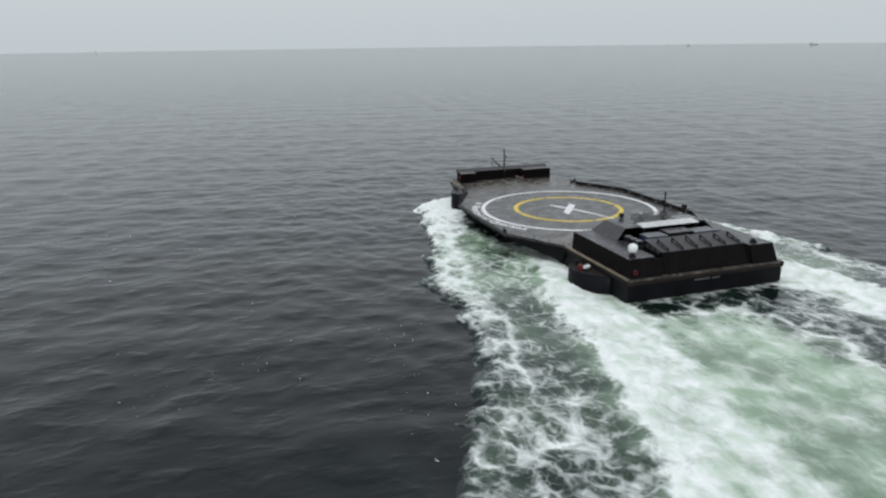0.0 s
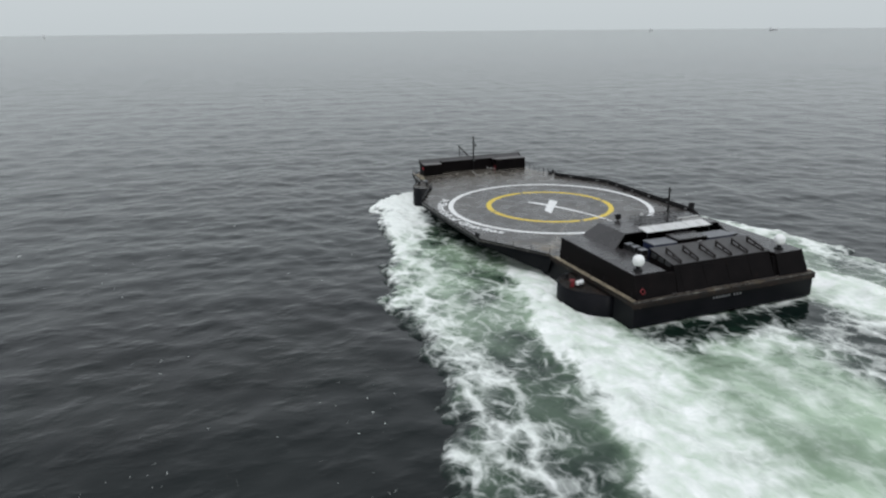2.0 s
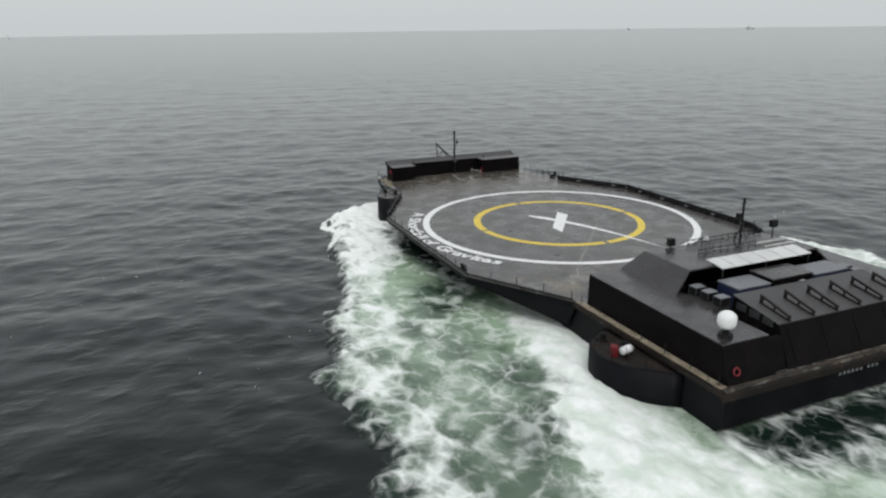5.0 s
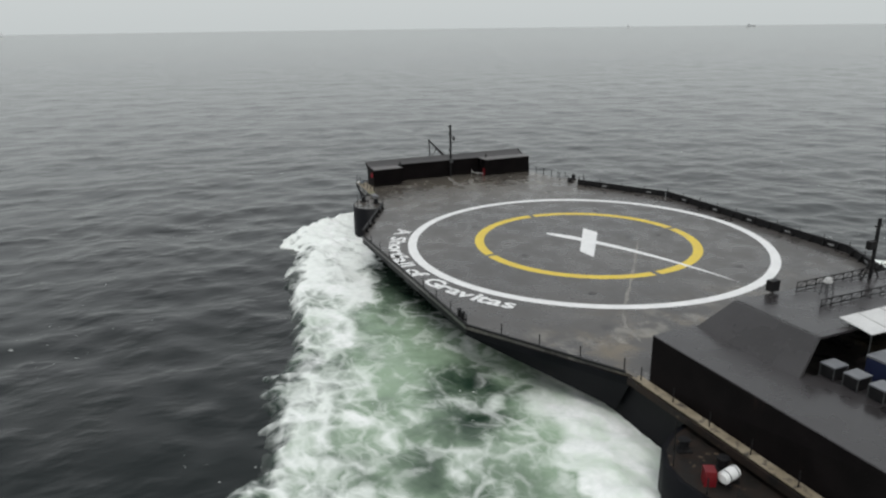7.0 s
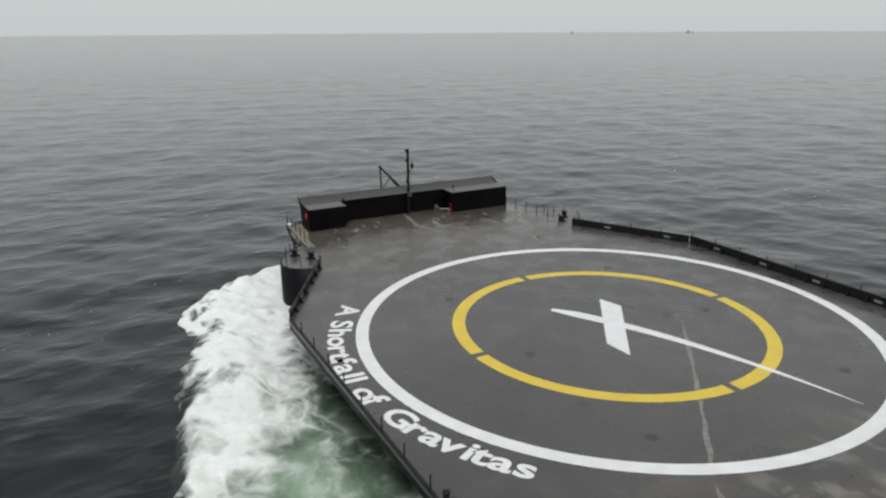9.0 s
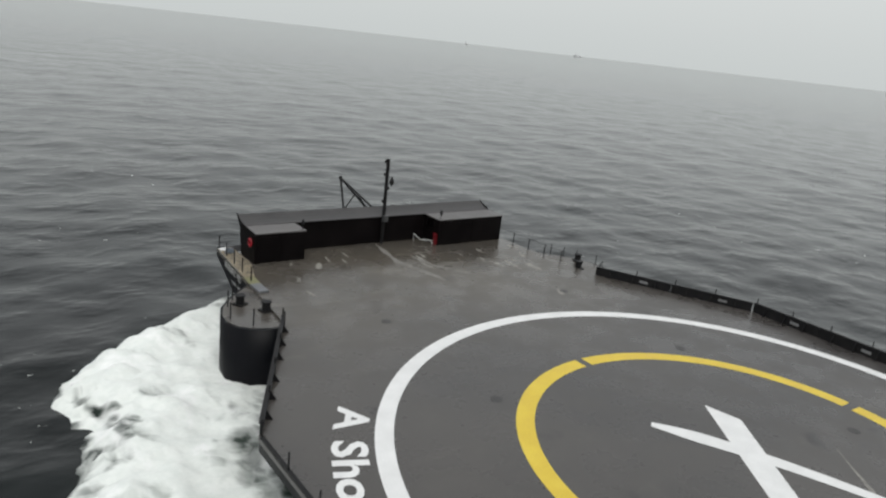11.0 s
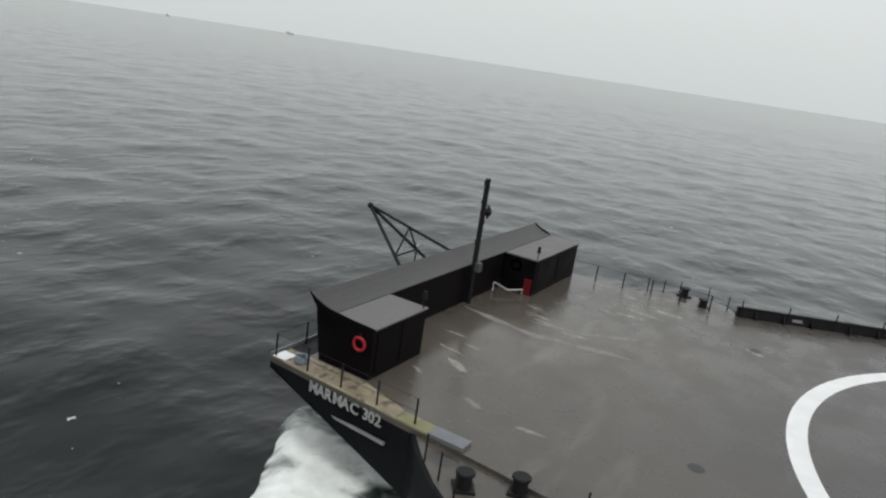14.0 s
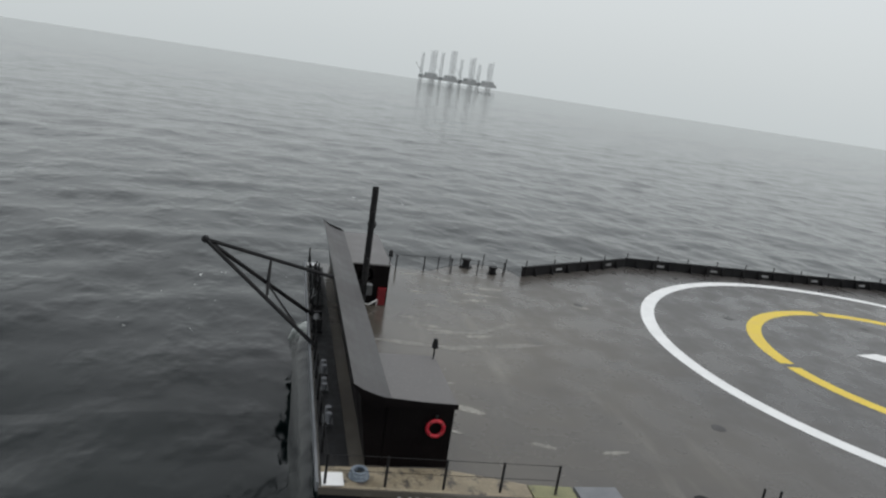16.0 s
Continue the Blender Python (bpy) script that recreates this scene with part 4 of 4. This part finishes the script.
# hull name on both bows, lettered; on the stern as plain bars
def letter_row(text, size, thick, spread):
    """One mesh a letter, on a row of the given length centred on x = 0, in the xy plane."""
    cu = bpy.data.curves.new("letters", "FONT")
    cu.size, cu.resolution_u, cu.offset, cu.extrude = size, 2, thick, 0.008
    probe = new("letters", cu)

    def width_of(t):
        cu.body = t
        bpy.context.view_layer.update()
        return probe.dimensions.x
    bar = width_of("|")
    ends = [width_of(text[:i + 1] + "|") - bar for i in range(len(text))]
    out = []
    for i, ch in enumerate(text):
        if ch == " ":
            continue
        mid_x = (ends[i] - width_of(ch) / 2) / ends[-1] - 0.5
        me = bpy.data.meshes.new_from_object(probe)
        xs = [v.co.x for v in me.vertices]
        me.transform(Matrix.Translation((mid_x * spread, 0, 0)) @ Matrix.Diagonal((spread / ends[-1], 1, 1, 1)) @ Matrix.Translation((-(min(xs) + max(xs)) / 2, 0, 0)))
        out.append(me)
    bpy.data.objects.remove(probe)
    return out


for sgn in (-1, 1):
    lean = math.atan(1 / 15.0)
    x = HALF - (36.05 - 24.3) / 15.0 + 0.065
    for me in letter_row("MARMAC 302", 0.74, 0.018, 4.3):
        me.transform(Matrix.Translation((sgn * x, 36.05, -0.67)) @ Matrix.Rotation(sgn * (math.pi / 2 + lean), 4, "Z") @ Matrix.Rotation(math.pi / 2, 4, "X"))
        me.materials.clear()
        me.materials.append(M_BARS)
        letter = new("name_letter", me)
        letter.parent = barge
        letter["label"] = "weathered white letter"
for x in (-2.3, -1.8, -1.3, -0.8, -0.3, 0.2, 1.1, 1.6, 2.1):
    bm = bmesh.new()
    box(bm, x - 0.13, x + 0.13, STERN - 0.03, STERN - 0.005, -1.40, -1.12)
    part("name_bar", bm, M_FADED, barge, "white lettering bar")
# plain bar that stands for the unreadable small lettering under the hull name
bm = bmesh.new()
hexa(bm, [(-14.23, 33.7, -1.50), (-14.0, 36.75, -1.50), (-13.9, 36.75, -1.50), (-14.1, 33.7, -1.50)], [(-14.23, 33.7, -1.38), (-14.0, 36.75, -1.38), (-13.9, 36.75, -1.38), (-14.1, 33.7, -1.38)])
part("scrape", bm, M_FADED, barge, "pale bar for a small line of hull lettering")
for sgn in (-1, 1):
    bm = bmesh.new()
    box(bm, sgn * 12.95, sgn * 13.75, 39.95, 40.7, 0.055, 0.075)
    part("corner_plate", bm, M_WHITE, barge, "white painted bow corner")
# scrapes that cross the deck
for pts, w in (([(5.7, -1.7), (0.45, -7.9), (-3.7, -12.6), (-8.7, -18.1)], 0.17), ([(-8.7, -18.1), (-10.2, -20.4), (-11.0, -23.5)], 0.15), ([(0.2, 38.2), (-0.6, 33.3), (0.8, 27.2)], 0.30),
               ([(1.4, 34.4), (2.0, 31.1), (4.2, 28.0)], 0.24)):
    bm = bmesh.new()
    rows = []
    for i in range(25):
        t = i / 24 * (len(pts) - 1)
        k = min(int(t), len(pts) - 2)
        c = Vector(pts[k]).lerp(Vector(pts[k + 1]), t - k)
        d = (Vector(pts[k + 1]) - Vector(pts[k])).normalized()
        nn = Vector((-d.y, d.x))
        wob = 0.04 * math.sin(i * 1.9) + 0.03 * math.sin(i * 4.3)
        ww = w * (0.35 + 0.65 * abs(math.sin(i * 2.7 + 1))) * min(1, i / 3, (24 - i) / 3 + 0.05)
        rows.append([bm.verts.new((*(c + nn * (wob + q * ww)), 0.005)) for q in (-1, 1)])
    for p, q in zip(rows, rows[1:]):
        bm.faces.new((p[0], p[1], q[1], q[0]))
    part("scrape", bm, M_SCUFF, barge, "pale scrape across the deck")

# patches where the deck paint has worn pale: centre, half length and width, turn
WORN = [(1.9, 33.2, 1.0, 0.16, 84), (1.4, 31.3, 0.9, 0.20, 96), (2.6, 33.9, 0.6, 0.13, 78), (-7.6, 34.1, 0.75, 0.26, 60), (8.5, 22.1, 0.6, 0.32, 50), (9.0, 33.6, 0.6, 0.2, 80),
        (8.0, 29.8, 1.0, 0.2, 100), (9.3, 29.2, 1.2, 0.2, 85), (10.9, 28.0, 1.0, 0.3, 92), (7.5, 31.2, 0.8, 0.13, 75), (-10.6, 31.6, 0.5, 0.15, 70), (-11.0, 28.6, 0.6, 0.13, 95),
        (-6.2, 35.3, 0.8, 0.10, 80), (-5.0, 34.6, 0.6, 0.10, 85), (13.2, 33.4, 0.9, 0.15, 94), (12.2, 31.0, 0.6, 0.16, 80), (-9.6, 35.2, 0.4, 0.12, 60), (3.9, 34.8, 0.6, 0.11, 86),
        (-4.1, 36.2, 0.7, 0.09, 88), (10.3, 30.4, 0.7, 0.12, 96), (6.4, 33.2, 0.5, 0.1, 84)]
rng = random.Random(8)
for x, y, ln, wd, turn in WORN:
    bm = bmesh.new()
    n = 22
    outline = []
    for i in range(n):
        u = 2 * math.pi * i / n
        r = 1 + 0.28 * math.sin(3 * u + rng.uniform(0, 6)) * rng.random() + rng.uniform(-0.22, 0.22)
        p = Matrix.Rotation(radians(turn), 2) @ Vector((ln * r * math.cos(u), wd * r * math.sin(u)))
        outline.append(bm.verts.new((x + p.x, y + p.y, 0.004)))
    bm.faces.new(outline)
    part("worn_patch", bm, M_PATCH, barge, "pale worn patch of deck paint")
bm = bmesh.new()
hexa(bm, [(-14.42, 31.6, 0.003), (-13.6, 31.6, 0.003), (-13.5, 33.25, 0.003), (-14.3, 33.25, 0.003)], [(-14.4, 31.6, 0.06), (-13.62, 31.6, 0.06), (-13.52, 33.25, 0.06), (-14.28, 33.25, 0.06)])
part("margin_patch", bm, M_OLIVE, barge, "faded yellow-green painted margin")
bm = bmesh.new()
box(bm, -14.5, -13.75, 29.9, 31.55, 0.003, 0.16)
soften(bm, 0.04)
part("pale_step", bm, M_LID, barge, "pale grey steel step at the deck edge")
for x, y in ((-8.5, -1.6), (-8.5, -13.5), (8.4, -13.5), (8.5, -1.6), (-8.5, 10.3), (8.5, 10.3), (8.8, 22.1), (-8.5, 22.1)):
    bm = bmesh.new()
    rod(bm, (x, y, 0.002), (x, y, 0.008), 0.36, 14)
    part("deck_socket", bm, M_SOOT, barge, "dark flush deck socket")


for x in (-8.25, 5.95):
    lp = thing("locker_lamp", "small black lamp on a thin post over the locker roof", "lamp", pose(x, 36.15, 2.54), "lamps on the bow lockers")
    tube("post", [(0, 0, 0), (0, 0, 0.55)], 0.035, M_IRON, lp)
    bm = bmesh.new()
    rod(bm, (0, 0, 0.5), (0, 0, 0.9), 0.14, 10, 0.09)
    part("head", bm, M_IRON, lp)
coil = thing("rope_coil", "coil of blue and white rope on the bow corner", "rope", pose(-13.2, 39.4, 0.05))
for i in range(3):
    bm = bmesh.new()
    R0 = 0.32 - 0.03 * i
    for q in range(20):
        u, w = 2 * math.pi * q / 20, 2 * math.pi * (q + 1) / 20
        rod(bm, (R0 * math.cos(u), R0 * math.sin(u), 0.06 + i * 0.1), (R0 * math.cos(w), R0 * math.sin(w), 0.06 + i * 0.1), 0.06, 6)
    part("turn", bm, M_ROPE, coil)
winch = thing("tow_winch", "small black winch with a drum behind the bow edge", "winch", pose(1.0, 40.45, 0))
bm = bmesh.new()
box(bm, -0.7, 0.7, -0.3, 0.3, 0, 0.15)
part("bed", bm, M_IRON, winch)
for x in (-0.6, 0.6):
    bm = bmesh.new()
    box(bm, x - 0.05, x + 0.05, -0.25, 0.25, 0.15, 0.75)
    part("cheek", bm, M_IRON, winch)
bm = bmesh.new()
rod(bm, (-0.55, 0, 0.5), (0.55, 0, 0.5), 0.2, 14)
part("drum", bm, M_STEEL, winch)


# ---- stern fittings ----
bm = bmesh.new()
box(bm, -12.7, 12.8, 39.66, 40.7, 0.003, 0.022)
part("bow_walkway", bm, M_IRON, barge, "black wet walkway ahead of the breakwater")
bm = bmesh.new()
box(bm, -13.7, 13.7, BOW + 0.004, BOW + 0.10, -0.22, 0.16)
soften(bm, 0.03)
part("bow_coaming", bm, M_LID, barge, "grey bow coaming")
windlass = thing("windlass", "black steel windlass with upright guide bars at the bow", "windlass", pose(5.6, 40.4, 0.022))
for dx, top in ((-1.5, 1.9), (-0.9, 2.2), (-0.3, 2.1), (0.4, 2.3), (1.0, 2.0), (1.6, 1.8)):
    bm = bmesh.new()
    rod(bm, (dx, 0.1 * math.sin(dx * 5), 0), (dx + 0.08, 0.1 * math.sin(dx * 5), top), 0.05, 8)
    part("upright", bm, M_IRON, windlass)
for z in (0.9, 1.6):
    bm = bmesh.new()
    rod(bm, (-1.6, 0, z), (1.7, 0, z), 0.045, 8)
    part("crossbar", bm, M_IRON, windlass)
bm = bmesh.new()
rod(bm, (-1.1, -0.1, 0.38), (1.1, -0.1, 0.38), 0.34, 16)
part("roller", bm, M_STEEL, windlass)
for x, y, h in ((-4.5, 40.3, 0.45), (-6.2, 40.35, 0.35), (-9.2, 40.3, 0.5)):
    chock = thing("fairlead", "low grey steel fairlead on the bow walkway", "fairlead", pose(x, y, 0.022), "fairleads along the bow")
    bm = bmesh.new()
    box(bm, -0.45, 0.45, -0.2, 0.2, 0, 0.08)
    part("base_plate", bm, M_STEEL, chock)
    for dx in (-0.28, 0.28):
        bm = bmesh.new()
        rod(bm, (dx, 0, 0.08), (dx, 0, h), 0.11, 12, 0.13)
        part("roller", bm, M_LID, chock, "worn pale roller")


def build_dome():
    d = thing("satellite_dome", "white satellite dome on a black pedestal", "radome", pose(-12.6, -44.85, 2.96), "satellite domes")
    bm = bmesh.new()
    rod(bm, (0, 0, 0), (0, 0, 0.28), 0.62, 20, 0.55)
    rod(bm, (0, 0, 0.28), (0, 0, 0.75), 0.3, 16, 0.22)
    part("pedestal", bm, M_IRON, d)
    bm = bmesh.new()
    prof = [(0.30, 0.75), (0.56, 0.80), (0.70, 0.98), (0.76, 1.25), (0.76, 1.55)] + [(0.76 * math.cos(radians(a)), 1.55 + 0.62 * math.sin(radians(a))) for a in (15, 30, 45, 60, 75, 88)]
    n = 28
    rings = [[bm.verts.new((r * math.cos(2 * math.pi * i / n), r * math.sin(2 * math.pi * i / n), z)) for i in range(n)] for r, z in prof]
    for a, b in zip(rings, rings[1:]):
        for i in range(n):
            bm.faces.new((a[i], a[(i + 1) % n], b[(i + 1) % n], b[i]))
    bm.faces.new(rings[-1])
    bm.faces.new(rings[0][::-1])
    sh = part("shell", bm, M_DOME, d, "white fibreglass shell")
    for poly in sh.data.polygons:
        poly.use_smooth = True
    return d


dome = build_dome()
RIDERS.append(copy_thing(dome, pose(11.0, -44.8, 2.96)))


def build_container(x0, x1, y0, y1, top, mat, label):
    c = thing("container", label, "container", pose((x0 + x1) / 2, (y0 + y1) / 2, 0.003), "containers in the stern well")
    w, d, h = (x1 - x0) / 2, (y1 - y0) / 2, top
    bm = bmesh.new()
    box(bm, -w + 0.05, w - 0.05, -d + 0.05, d - 0.05, 0, h - 0.05)
    body = part("body", bm, mat, c)
    bm = bmesh.new()
    box(bm, -w, w, -d, d, h - 0.12, h)
    soften(bm, 0.02)
    part("lid", bm, M_LID if mat is M_BLUE else M_ROOF, c, "scuffed container roof")
    k = int(2 * w / 0.3)
    for i in range(k):
        bm = bmesh.new()
        x = -w + 0.15 + i * (2 * w - 0.3) / max(1, k - 1)
        box(bm, x - 0.06, x + 0.06, -d, -d + 0.05, 0.15, h - 0.13)
        part("corrugation", bm, mat, body)
    bm = bmesh.new()
    box(bm, w * 0.35, w * 0.62, -d - 0.02, -d - 0.002, h - 1.0, h - 0.55)
    part("plate", bm, M_WHITE, body, "pale label plate")


build_container(-6.4, -2.5, -39.9, -37.3, 4.25, M_BLUE, "dark blue container in the stern well")
build_container(-2.3, 2.6, -39.9, -37.0, 4.55, M_BLACK, "black container between the blue ones")
build_container(2.9, 7.4, -39.9, -37.3, 4.25, M_BLUE, "dark blue container with a grey roof")


def build_cooler():
    c = thing("air_cooler", "boxy grey air cooler with white top frame", "air cooler", pose(-8.2, -36.75, 2.965), "air coolers beside the containers")
    bm = bmesh.new()
    box(bm, -0.5, 0.5, -0.42, 0.42, 0.05, 0.78)
    part("casing", bm, M_IRON, c)
    bm = bmesh.new()
    box(bm, -0.56, 0.56, -0.48, 0.48, 0.78, 0.86)
    soften(bm, 0.02)
    part("top", bm, M_LID, c, "pale top sheet")
    for x in (-0.53, 0.53):
        for y in (-0.45, 0.45):
            bm = bmesh.new()
            box(bm, x - 0.03, x + 0.03, y - 0.03, y + 0.03, 0, 0.78)
            part("leg", bm, M_STEEL, c)
    return c


cooler = build_cooler()
for x, y in ((-8.15, -38.2), (-8.1, -39.7), (9.0, -38.2), (9.0, -39.7)):
    RIDERS.append(copy_thing(cooler, pose(x, y, 2.965)))


def build_canopy():
    c = thing("canopy", "white sheet canopy on thin posts behind the platform", "canopy", pose(0.3, -35.6, 4.25))
    bm = bmesh.new()
    hexa(bm, [(-5.6, 1.1, 1.0), (5.8, 1.1, 1.0), (5.8, -1.1, 0.72), (-5.6, -1.1, 0.72)],
         [(-5.6, 1.1, 1.06), (5.8, 1.1, 1.06), (5.8, -1.1, 0.78), (-5.6, -1.1, 0.78)])
    sheet = part("sheet", bm, M_CANOPY, c)
    for x in (-4.0, -2.0, 0.1, 2.1, 4.1):
        bm = bmesh.new()
        hexa(bm, [(x - 0.04, 1.1, 1.06), (x + 0.04, 1.1, 1.06), (x + 0.04, -1.1, 0.78), (x - 0.04, -1.1, 0.78)],
             [(x - 0.04, 1.1, 1.1), (x + 0.04, 1.1, 1.1), (x + 0.04, -1.1, 0.82), (x - 0.04, -1.1, 0.82)])
        part("seam", bm, M_GREYBOX, sheet)
    for x in (-5.4, 0.0, 5.6):
        for y, z in ((0.5, 0.94), (-0.95, 0.74)):
            bm = bmesh.new()
            rod(bm, (x, y, -4.25 if y < 0 else 0.65), (x, y, z), 0.05, 6)
            part("post", bm, M_STEEL, c)


build_canopy()


def build_stern_mast():
    m = thing("stern_mast", "black lattice-stayed mast on the wet platform roof", "mast", pose(3.6, -29.9, 4.9))
    tube("pole", [(0, 0, 0), (0, 0, 4.5)], 0.13, M_IRON, m)
    for dx, dy in ((-0.9, 0), (0.9, 0), (0, 0.9)):
        bm = bmesh.new()
        rod(bm, (dx, dy, 0), (0, 0, 1.3), 0.05, 6)
        part("stay", bm, M_IRON, m)
    bm = bmesh.new()
    box(bm, -0.75, -0.15, -0.2, 0.2, 2.3, 2.9)
    soften(bm, 0.05)
    part("loudspeaker", bm, M_IRON, m)
    bm = bmesh.new()
    box(bm, -0.35, 0.35, -0.05, 0.05, 3.9, 4.0)
    part("crosstree", bm, M_IRON, m)


def build_box_post(m, h, w, label):
    p = thing("camera_post", label, "post", m, "posts on the platform")
    tube("pole", [(0, 0, 0), (0, 0, h)], 0.06, M_IRON, p)
    bm = bmesh.new()
    box(bm, -w / 2, w / 2, -0.25, 0.25, h, h + w)
    soften(bm, 0.06)
    part("housing", bm, M_IRON, p, "black housing")


def build_lattice(m, length, label):
    t = thing("truss", label, "truss", m, "trusses on the platform")
    for z, y in ((0.12, 0), (0.55, 0.0)):
        tube("chord", [(0, y, z), (length, y, z)], 0.045, M_IRON, t)
    k = int(length / 0.9)
    for i in range(k + 1):
        bm = bmesh.new()
        x = i * length / k
        rod(bm, (x, 0, 0), (x, 0, 0.6), 0.035, 6)
        part("upright", bm, M_IRON, t)
        if i < k:
            bm = bmesh.new()
            rod(bm, (x, 0, 0.12), (x + length / k, 0, 0.55), 0.025, 5)
            part("diagonal", bm, M_IRON, t)


def build_floodlight():
    f = thing("deck_lamp", "small caged deck lamp on a stand", "lamp", pose(-2.0, -30.9, 4.9))
    for x in (-0.3, 0.3):
        for y in (-0.3, 0.3):
            bm = bmesh.new()
            rod(bm, (x, y, 0), (x * 0.6, y * 0.6, 1.0), 0.035, 6)
            part("leg", bm, M_STEEL, f)
    bm = bmesh.new()
    rod(bm, (0, 0, 0.95), (0, 0, 1.05), 0.3, 12)
    bmesh.ops.create_uvsphere(bm, u_segments=12, v_segments=8, radius=0.24, matrix=Matrix.Translation((0, 0, 1.1)))
    part("globe", bm, M_GREYBOX, f, "pale lamp globe")


build_stern_mast()
build_box_post(pose(-4.8, -28.95, 4.9), 0.15, 0.75, "black box on a short post by the platform edge")
build_box_post(pose(7.4, -30.6, 4.9), 1.1, 0.75, "black box on a post beside the stern mast")
build_lattice(pose(-2.9, -29.3, 4.9), 10.0, "black steel lattice truss along the platform front")
build_lattice(pose(-4.2, -32.3, 4.9), 7.5, "black steel lattice truss lying on the platform")
build_floodlight()
for y in (-32.0, -33.2):
    lad = thing("pale_beam", "pale painted beam lying on the platform", "beam", pose(3.6, y, 4.9), "beams on the platform")
    bm = bmesh.new()
    box(bm, 0, 4.2, -0.1, 0.1, 0.0, 0.2)
    soften(bm, 0.03)
    part("beam", bm, M_GREYBOX, lad)


# ---- far off ----
def build_rig(m, legs, hull):
    r = thing("jackup_rig", "far grey jack-up rig standing on lattice legs", "drilling rig", m, "jack-up rigs on the horizon", rides=False)
    bm = bmesh.new()
    box(bm, -hull / 2, hull / 2, -22, 22, 16, 27)
    box(bm, -hull / 2 + 6, hull / 2 - 20, -15, 15, 27, 36)
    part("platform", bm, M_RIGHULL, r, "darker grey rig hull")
    for x, y, top in legs:
        bm = bmesh.new()
        for dx, dy in ((-4.5, -4.5), (4.5, -4.5), (0, 5)):
            rod(bm, (x + dx, y + dy, -12), (x + dx, y + dy, top), 0.9, 6)
        k = int((top + 12) / 11)
        for i in range(k):
            z = -12 + i * 11
            for (ax, ay), (bx, by) in (((-4.5, -4.5), (4.5, -4.5)), ((4.5, -4.5), (0, 5)), ((0, 5), (-4.5, -4.5))):
                rod(bm, (x + ax, y + ay, z), (x + bx, y + by, z + 11), 0.45, 4)
                rod(bm, (x + bx, y + by, z), (x + ax, y + ay, z), 0.45, 4)
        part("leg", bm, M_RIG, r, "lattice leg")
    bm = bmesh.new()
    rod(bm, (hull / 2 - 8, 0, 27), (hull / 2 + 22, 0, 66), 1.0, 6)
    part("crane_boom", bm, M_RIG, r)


far = Vector((2490, -466, SEA))
aside = Vector((0.2, 0.98, 0))
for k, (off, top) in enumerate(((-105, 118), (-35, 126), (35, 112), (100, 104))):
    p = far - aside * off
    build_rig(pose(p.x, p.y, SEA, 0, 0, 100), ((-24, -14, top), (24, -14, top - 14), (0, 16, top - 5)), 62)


def build_far_ship(x, y, length, turn):
    v = thing("far_ship", "tiny grey work vessel on the misty horizon", "ship", pose(x, y, SEA, 0, 0, turn), "vessels on the horizon", rides=False)
    bm = bmesh.new()
    hexa(bm, [(-length / 2, -5, -1), (length / 2 - 4, -5, -1), (length / 2 - 4, 5, -1), (-length / 2, 5, -1)],
         [(-length / 2, -6, 6), (length / 2, -6, 8), (length / 2, 6, 8), (-length / 2, 6, 6)])
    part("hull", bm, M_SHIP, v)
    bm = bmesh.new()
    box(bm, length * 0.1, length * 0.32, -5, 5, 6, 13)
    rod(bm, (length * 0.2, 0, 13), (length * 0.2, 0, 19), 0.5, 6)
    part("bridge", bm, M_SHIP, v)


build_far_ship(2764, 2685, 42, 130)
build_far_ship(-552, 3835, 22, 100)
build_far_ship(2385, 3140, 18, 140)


def motions():
    """The barge and all that rides on it go ahead through the still sea."""
    for ob in RIDERS:
        base = ob.matrix_basis.copy()
        walk(ob, [(t, pose(0, SPEED * t, 0) @ base) for t in (0.0, 8.0, 16.0)])


motions()
